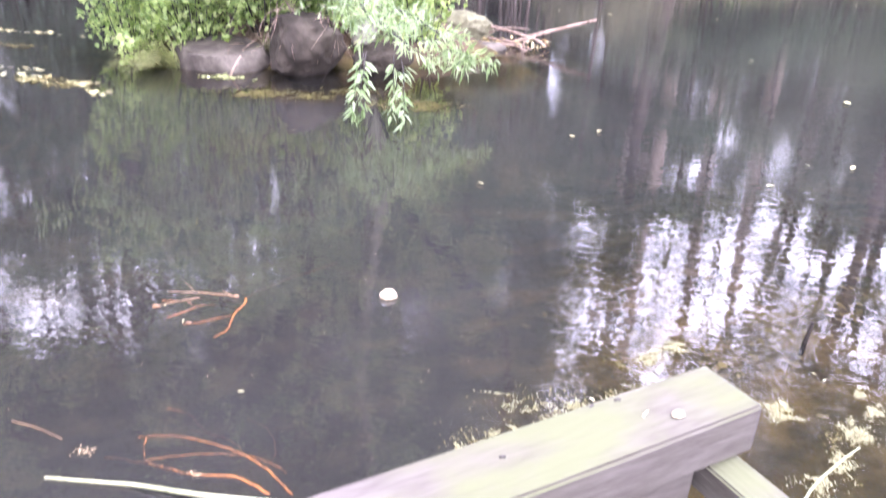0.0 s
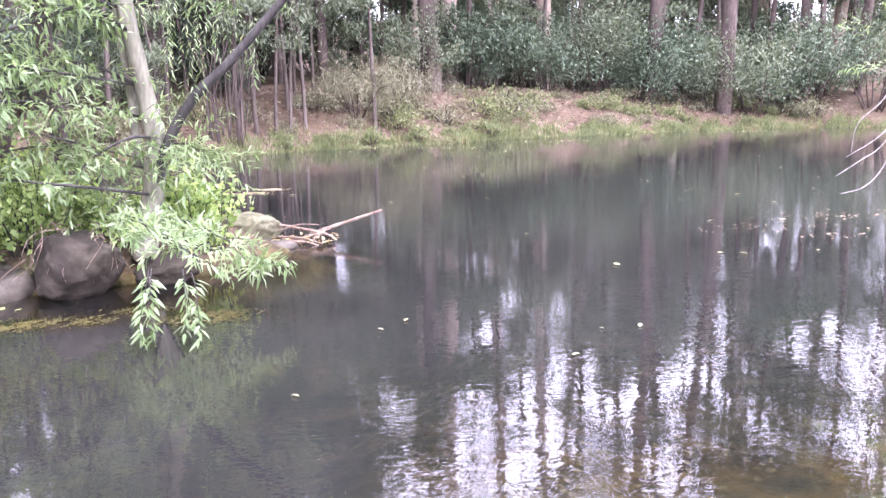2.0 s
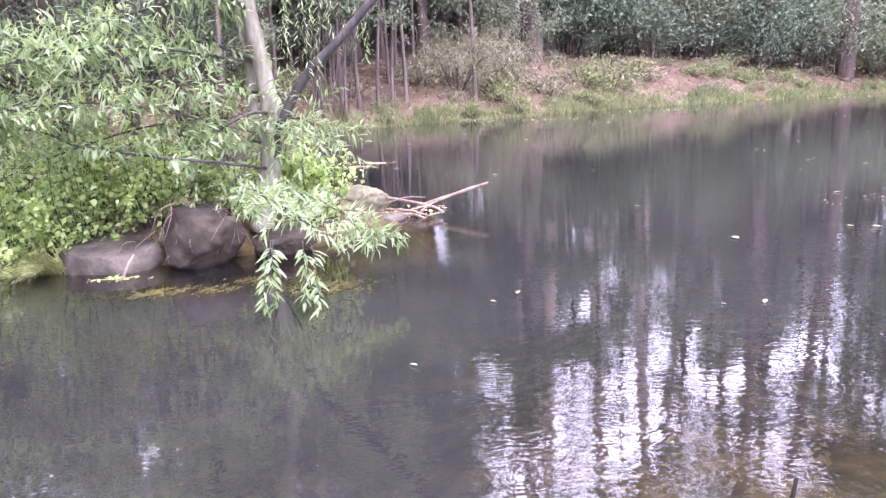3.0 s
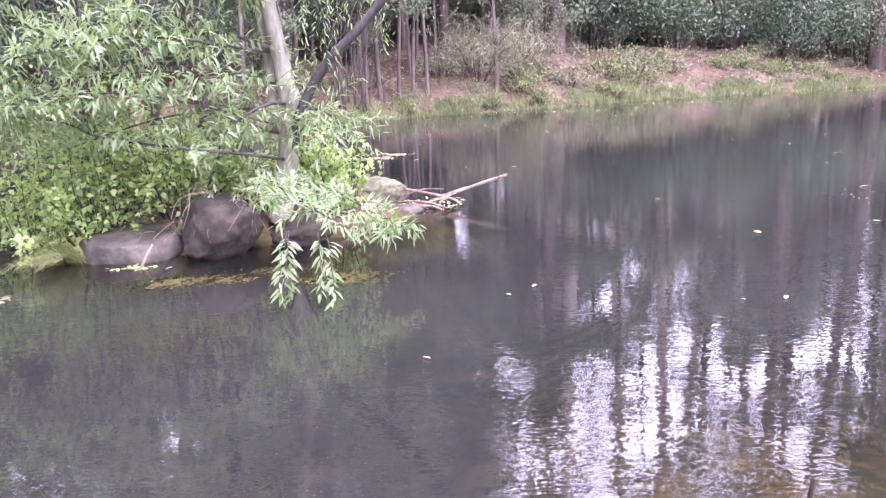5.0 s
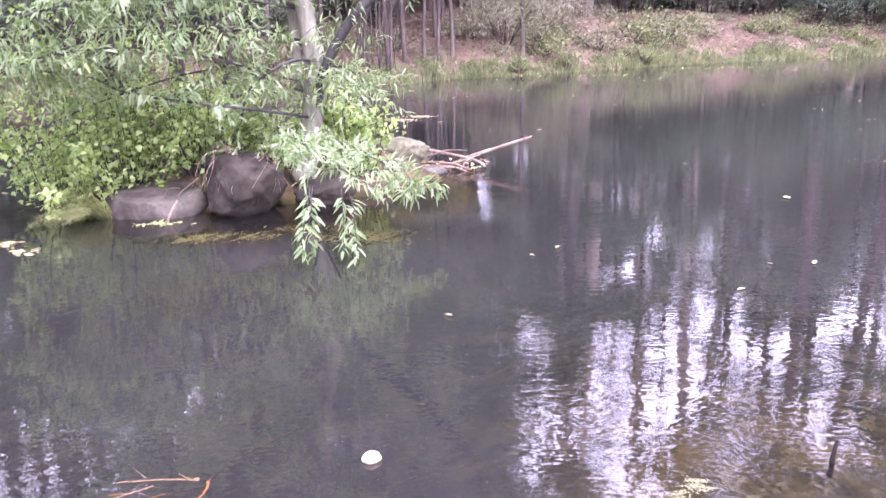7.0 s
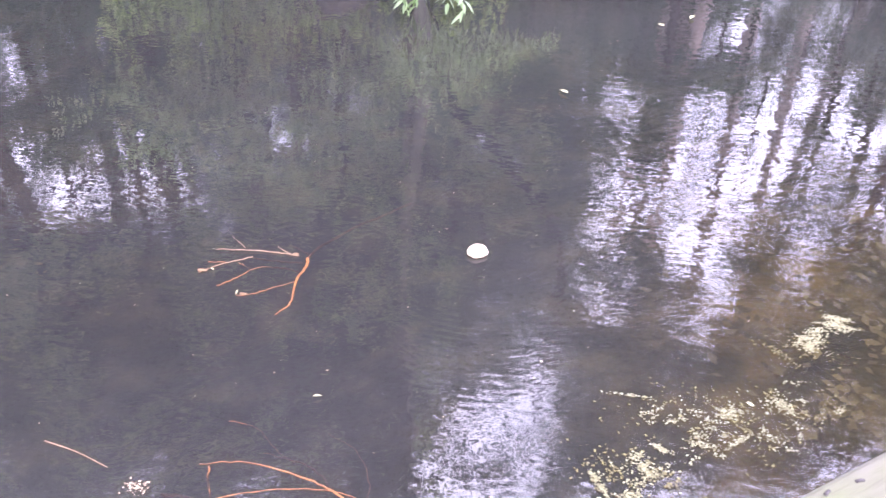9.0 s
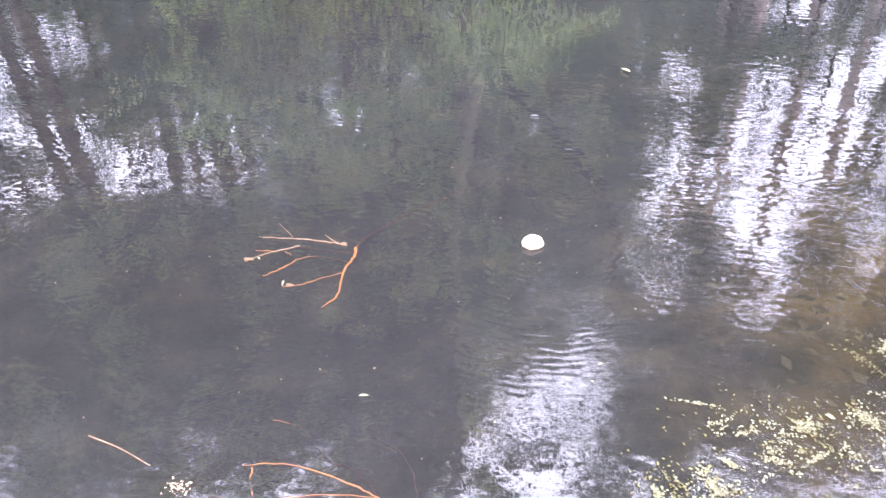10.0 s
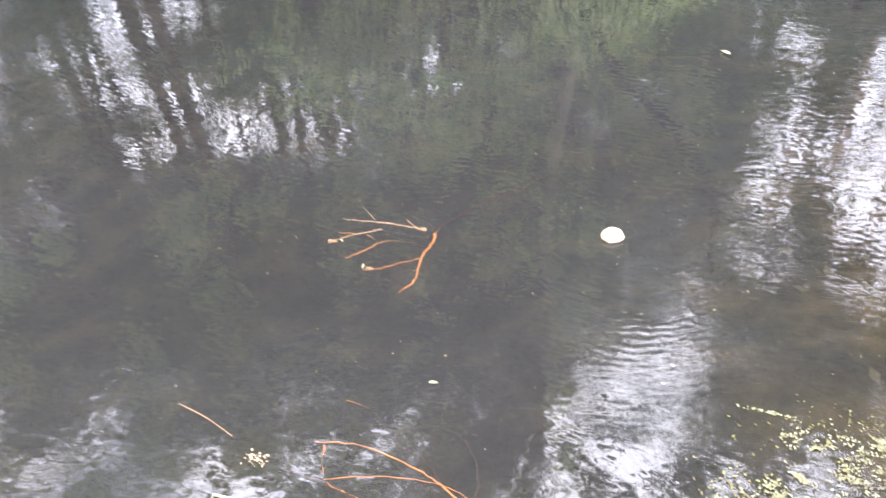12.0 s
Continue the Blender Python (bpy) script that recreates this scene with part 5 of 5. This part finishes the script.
        shifted(rng.choice(dark[1:3]), x, y, rng.uniform(0, 360), rng.uniform(0.9, 1.05))
    scatter(dark[:1], 4, -4, 3, 8, 18, 8, 0.8, 1.0)
    for x, y, a in ((-5.0, 35.0, 200), (-5.6, 27.6, 70), (-6.6, 31.4, 110), (-4.4, 29.8, 330), (-9.2, 26.2, 130), (-15.2, 23.6, 20), (-13.0, 25.2, 300)):
        taken.append((x, y))
        shifted(dark[3], x, y, a, rng.uniform(0.9, 1.0))
    for k in range(9):
        a, d = radians(-35.5 - 2.6 * k + rng.uniform(-0.6, 0.6)), rng.uniform(27, 36)
        shifted(ragged if k % 3 else dark[3], d * math.sin(a), d * math.cos(a), rng.uniform(0, 360), rng.uniform(0.85, 1.1))
    shifted(dark[3], -26.4, 24.0, 170, 1.0)
    for x, y, k in ((0.6, 47.0, 0.5), (1.1, 43.0, 0.45), (1.8, 50.0, 0.62), (0.2, 41.0, 0.42), (1.5, 45.5, 0.5), (-0.6, 44.5, 0.6), (2.5, 45.0, 1.3), (3.2, 42.0, 1.2)):
        shifted(rng.choice(mid), x, y, rng.uniform(0, 360), k)
    for x, y, a in ((-2.4, 37.5, 100), (0.2, 43.0, 220), (26.6, 39.4, 30), (31.0, 39.6, 150)):
        shifted(narrow, x, y, a, 1.0)
    for x, y, k in ((20.6, 39.6, 0.95), (23.0, 40.4, 1.0), (25.2, 39.8, 0.95), (18.6, 39.2, 0.9), (27.2, 38.2, 1.0), (29.8, 38.0, 1.1), (32.4, 37.6, 1.0)):
        shifted(ragged, x, y, rng.uniform(0, 360), k)
    for x, y, k in ((11.4, 37.8, 1.2), (14.2, 40.4, 1.5), (22.6, 40.8, 1.25)):
        taken.append((x, y))
        shifted(rng.choice(mid), x, y, rng.uniform(0, 360), k)
    scatter(pale, 13, 4, 38, 6, 22, 9, 0.85, 1.1)
    scatter(mid, 14, 3, 36, 8, 17, 6, 1.0, 1.5)
    scatter(back, 16, -40, 44, 20, 40, 9, 0.7, 0.9, 4.5)
    scatter(mid, 34, -34, 46, 9, 40, 5, 0.8, 1.3)
    scatter(mid, 24, -26, 7, 9, 26, 4, 1.0, 1.5)
    scatter(young, 14, -14, 3, 0.8, 8, 0.5, 0.7, 1.2, 0.8)
    scatter(young, 8, 3, 26, 7, 12, 0.5, 0.7, 1.2)
    for x, y in ((-24.5, 5), (-25.5, 10), (-24, 15), (-27, 1), (-28, 13), (-26, 18), (-23.5, 7.5), (-24.3, 12.5), (-26.5, 3.5)):
        shifted(rng.choice(dark), x, y, rng.uniform(0, 360), rng.uniform(0.9, 1.1))
    # unseen trees added round the pond to hold back light from the sky
    ring = random.Random(77)
    for k in range(30):
        a = radians(152 + 236 * (k + ring.uniform(-0.3, 0.3)) / 30)
        r = ring.uniform(14, 26) * (1.9 if math.cos(a) < -0.75 or math.cos(a) > 0.8 else 1.0)
        x, y, turn, size = r * math.cos(a) + 2, r * math.sin(a) + 4, ring.uniform(0, 360), ring.uniform(0.8, 1.1)
        # none of these behind the deck, so that the sun still reaches it
        if height(x, y) > 0.1 and not (-8 < x < 15 and -26 < y < 2):
            shifted(ring.choice(back), x, y, turn, size)
    # two spreading gums added out of view, to cut light from the sky
    near = [gum_tree("gum_tree", "tall spreading gum added out of view on the near bank", p, h, 0.38, s, MAT_GUM_DARK, MAT_GUM_LEAF, 0.35, 70, 90, 0.3, 0.42, ln)
            for p, h, s, ln in (((-16.0, -7.0), 20, 181, (0.05, 0.05)), ((-13.0, -13.0), 22, 183, (0.0, 0.02)))]
    # slender dark gums on the back of the island
    for p, h, s, ln in (((-3.0, 8.9), 16, 191, (-0.03, -0.02)), ((-3.5, 9.1), 14, 192, (-0.05, -0.03)), ((-3.9, 8.6), 17, 193, (-0.08, 0.0))):
        gum_tree("gum_tree", "slender dark-barked gum on the back of the island", p, h, 0.10, s, MAT_GUM_DARK, MAT_GUM_LEAF, 0.36, 11, 150, 0.17, 0.13, ln, "island trees")
    stems = thing("thicket", (-3.0, 24.0, height(-3.0, 24.0) - 0.05), "thicket of thin bare dark stems at the far waterline", "shrub")
    for k in range(17):
        bx, by = -3.1 + rng.uniform(-0.6, 0.6), 24.1 + rng.uniform(-0.3, 0.5)
        bd = Build()
        tube(bd, bend([(bx, by, height(bx, by) - 0.1), (bx + rng.uniform(-0.15, 0.2), by, 1.6), (bx + rng.uniform(-0.5, 0.6), by, rng.uniform(3.0, 4.5))], 4), rng.uniform(0.025, 0.05), 0.012, 6, 0.1, rng)
        part("stem", bd, MAT_GUM_DARK, stems)
    bushes = [bush("bush", lab, p, r, h, 4000, s, m, lf * 0.75)
              for p, r, h, s, m, lf, lab in (
                  ((9.2, 40.4), 2.3, 4.6, 131, MAT_BUSH_LEAF, 0.26, "dense dark green bush on the far bank"),
                  ((14.0, 40.4), 2.3, 3.8, 132, MAT_WATTLE_LEAF, 0.22, "grey-green wattle bush on the far bank"),
                  ((4.2, 33.0), 1.8, 4.4, 133, MAT_WATTLE_LEAF, 0.2, "soft grey-green wattle shading a dark trunk"),
                  ((17.4, 38.8), 2.2, 3.6, 134, MAT_BUSH_LEAF, 0.22, "low dark bush at the foot of the gums"))]
    bush("sheoak", "feathery olive-brown sheoak with drooping needles on the far bank", (1.2, 29.0), 1.8, 2.6, 2800, 145, MAT_SHEOAK, 0.4, "sheoaks", 0.16)
    bush("sheoak", "low feathery brown sheoak at the far waterline", (3.0, 30.6), 1.5, 2.0, 2400, 146, MAT_SHEOAK, 0.32, "sheoaks", 0.16)
    for b, x, y, k in ((0, 8.0, 37.2, 0.75), (0, 11.4, 37.6, 1.15), (3, 15.0, 38.6, 0.6), (0, 18.4, 39.4, 1.2), (3, 22.2, 38.4, 0.7), (0, 24.8, 39.6, 1.25), (1, 27.6, 38.4, 0.8), (0, -2.4, 45.0, 1.2), (1, -0.6, 49.0, 1.3), (3, -3.6, 48.0, 1.3)):
        shifted(bushes[b], x, y, 70 * b + 20 * x, k)
    spots = [(-6.5, 25.4, 0.8), (-9.2, 24.6, 0.9), (-11.6, 23.8, 0.9), (-14.5, 23.2, 1.0), (-17.6, 22.8, 1.1), (-20.5, 22.0, 1.1), (-23.4, 12.0, 1.1), (-23.6, 8.0, 1.0), (10.6, 37.5, 1.0), (6.8, 36.2, 1.0), (14.3, 38.6, 1.2), (17.2, 38.2, 1.1), (20.2, 37.0, 1.1), (22.6, 36.6, 1.2), (25.5, 37, 1.3), (29, 36, 1.3), (1.6, 33.5, 0.8), (-0.6, 31.5, 0.8), (-4.5, 29, 0.9), (-8, 28, 1.0), (-12, 27, 1.0), (-17, 26, 1.1), (-22, 25, 1.2)]
    spots += [(rng.uniform(-30, 44), rng.uniform(42, 66), rng.uniform(1.2, 2.0)) for _ in range(34)]
    for x, y, s in spots:
        if lane(x, y, 2.4 * s, False):
            continue
        shifted(rng.choice(bushes), x, y, rng.uniform(0, 360), s * rng.uniform(0.85, 1.15))
    low = [bush("low_shrub", "low twiggy brown-green shrub on the leaf litter", p, r, h, 700, s, m, 0.12, "low shrubs")
           for p, r, h, s, m in (((8.9, 33.9), 0.8, 0.8, 141, MAT_SHEOAK), ((2.6, 28.6), 0.9, 1.0, 142, MAT_GRASS), ((12.6, 35.2), 0.6, 0.6, 143, MAT_GRASS))]
    tuft = [bush("grass_tuft", "tall ragged tuft of green bank grass and weeds", p, 0.45, h, 420, sd, MAT_GRASS, 0.3, "grass tufts", 0.22)
            for p, h, sd in (((3.4, 27.4), 0.7, 147), ((6.6, 29.4), 0.9, 148), ((1.6, 26.5), 0.6, 149))]
    for _ in range(44):
        x = rng.uniform(-3, 26)
        y = float(np.interp(x, SHORE_X, SHORE_Y)) + abs(rng.gauss(0, 0.7)) + 0.1
        shifted(rng.choice(tuft), x, y, rng.uniform(0, 360), rng.uniform(0.3, 0.85))
    for _ in range(64):
        x = rng.uniform(-9, 26)
        y = float(np.interp(x, SHORE_X, SHORE_Y)) + rng.uniform(1.0, 5.0)
        shifted(rng.choice(low), x, y, rng.uniform(0, 360), rng.uniform(0.6, 1.4))


far_wood()


# ---------------------------------------------------------------- far bank: grass and litter
def bank_grass():
    g = np.random.default_rng(151)
    n = 26000
    x = g.uniform(-14, 30, n)
    off = np.abs(g.normal(size=n)) * 1.0 - 0.35
    y = np.interp(x, SHORE_X, SHORE_Y) + off
    keep = soft_noise(x, y, 1.6) + 0.6 * soft_noise(x, y, 4.2) > -0.55 + off * 0.35
    x, y = x[keep], y[keep]
    n = len(x)
    z = land(x, y)
    keep = z > -0.12
    x, y, z = x[keep], y[keep], z[keep]
    n = len(x)
    h = g.uniform(0.06, 0.26, n) * np.clip(1.1 + 1.2 * soft_noise(x, y, 1.3), 0.3, 2.2)
    base = np.stack([x, y, z], 1)
    lean = g.normal(size=(n, 3)) * 0.45
    lean[:, 2] = 1
    an = g.uniform(0, np.pi, n)
    s = np.stack([np.cos(an), np.sin(an), 0 * an], 1) * 0.018
    tip = base + lean * h[:, None]
    v = np.stack([base - s, base + s, tip], 1).reshape(-1, 3)
    me = bpy.data.meshes.new("bank_grass")
    me.from_pydata(v.tolist(), [], np.arange(3 * n).reshape(-1, 3).tolist())
    me.materials.append(MAT_GRASS)
    tagged(new("bank_grass", me), "strip of bright green grass along the far waterline", "grass", kind="stuff")


bank_grass()


def leaf_litter():
    g = np.random.default_rng(161)
    n = 9000
    x = g.uniform(-10, 28, n)
    y = np.interp(x, SHORE_X, SHORE_Y) + g.uniform(0.3, 9, n)
    c = np.stack([x, y, land(x, y) + 0.03], 1)
    w = g.normal(size=(n, 3))
    w[:, 2] *= 0.3
    me = leaf_cloud("leaf_litter", MAT_LITTER, c, w, g.uniform(0.08, 0.3, n), g.uniform(0.02, 0.06, n), g)
    tagged(new("leaf_litter", me), "pinkish-brown fallen bark and leaves on the bank", "leaf litter", kind="stuff")


MAT_LITTER = foliage("litter", [(0.0, (0.06, 0.04, 0.03)), (0.5, (0.14, 0.10, 0.077)), (1.0, (0.27, 0.21, 0.17))], 0.8, 0.05)
leaf_litter()


# ---------------------------------------------------------------- overhanging branch on the right
def overhang():
    rng = random.Random(171)
    g = np.random.default_rng(172)
    root = thing("overhanging_tree", (8.6, 3.6, height(8.6, 3.6) - 0.1), "leaning gum with bare twigs hanging over the pond", "tree")
    bd = Build()
    spine = bend([(8.6, 3.6, height(8.6, 3.6) - 0.3), (8.3, 4.4, 2.2), (7.4, 5.6, 5.0), (6.2, 6.6, 7.6), (5.2, 7.4, 9.8), (4.6, 8.0, 11.5)], 5)
    tube(bd, spine, 0.2, 0.05, 10, 0.1, rng)
    part("trunk", bd, MAT_GUM_DARK, root)
    bd = Build()
    tube(bd, bend([(8.0, 4.8, 3.1), (7.4, 5.9, 3.6), (6.7, 6.7, 3.5), (6.2, 7.0, 3.1)], 5), 0.05, 0.02, 7, 0.1, rng)
    part("limb", bd, MAT_GUM_DARK, root)
    ctr, ways = [], []
    # crown clumps added out of view to darken the reflection on the right
    for q in canopy(rng, 84, (-10, 46), (32.5, 58), (8.4, 10.6), RIGHT_GAPS, 0.0, -0.08) + canopy(rng, 24, (3, 16), (43, 58), (8.4, 10.6), RIGHT_GAPS, 0.0, 0.3) + canopy(rng, 12, (-9, 3), (44, 60), (8.4, 10.6), (), 0.0, 0.1) + canopy(rng, 34, (-6, 15), (36.5, 43.5), (8.4, 10.6), (), 0.0, 0.4):
        p = spine[min(len(spine) - 1, 14 + rng.randrange(12))]
        bd = Build()
        tube(bd, bend([p, p.lerp(q, 0.5) + Vector((0, 0, 0.3)), q], 4), 0.011, 0.004, 5)
        part("limb", bd, MAT_GUM_DARK, root)
        s = rng.uniform(0.14, 0.26)
        ctr.append(g.normal(size=(150, 3)) * np.array([s, s, s * 0.7]) + np.array(q))
        ways.append(g.normal(size=(150, 3)) + np.array([0, 0, -0.9]))
    ctr, ways = np.concatenate(ctr), np.concatenate(ways)
    n = len(ctr)
    ob = new("upper_crown", leaf_cloud("upper_crown", MAT_GUM_LEAF, ctr - np.array(root.location), ways, g.uniform(0.12, 0.22, n), g.uniform(0.04, 0.06, n), g))
    ob.parent = root
    for pts in (
            [(6.2, 7.0, 3.1), (6.05, 7.0, 2.4), (5.85, 7.0, 1.75), (5.55, 7.0, 1.45), (5.5, 7.0, 1.15)],
            [(6.3, 7.0, 3.0), (6.15, 7.0, 1.9), (5.9, 7.0, 1.27), (5.6, 7.0, 1.05), (5.35, 7.0, 0.9)],
            [(6.3, 7.0, 2.8), (6.2, 7.05, 1.6), (5.95, 7.05, 1.0), (5.7, 7.0, 0.78), (5.43, 7.0, 0.71)],
            [(6.1, 7.0, 1.6), (5.8, 7.0, 1.3), (5.45, 7.0, 1.1)]):
        bd = Build()
        tube(bd, bend(pts, 5), 0.009, 0.004, 6)
        part("bare_twig", bd, MAT_BARE, root, "bare pale grey twig")
    leaves, stems = Build(), Build()
    for _ in range(46):
        p = Vector((rng.uniform(5.65, 6.9), rng.uniform(6.6, 7.2), rng.uniform(1.9, 3.1)))
        sprig(leaves, stems, p, Vector((rng.uniform(-0.8, 0.5), rng.uniform(-0.5, 0.5), 0.2)), rng.uniform(0.3, 0.5), 2, rng, (0.07, 0.12), 0.02)
    tagged(part("fine_twig", stems, MAT_DARK_BARK, root), kind="stuff")
    part("crown", leaves, MAT_WILLOW_LEAF, root, smooth=False)


overhang()
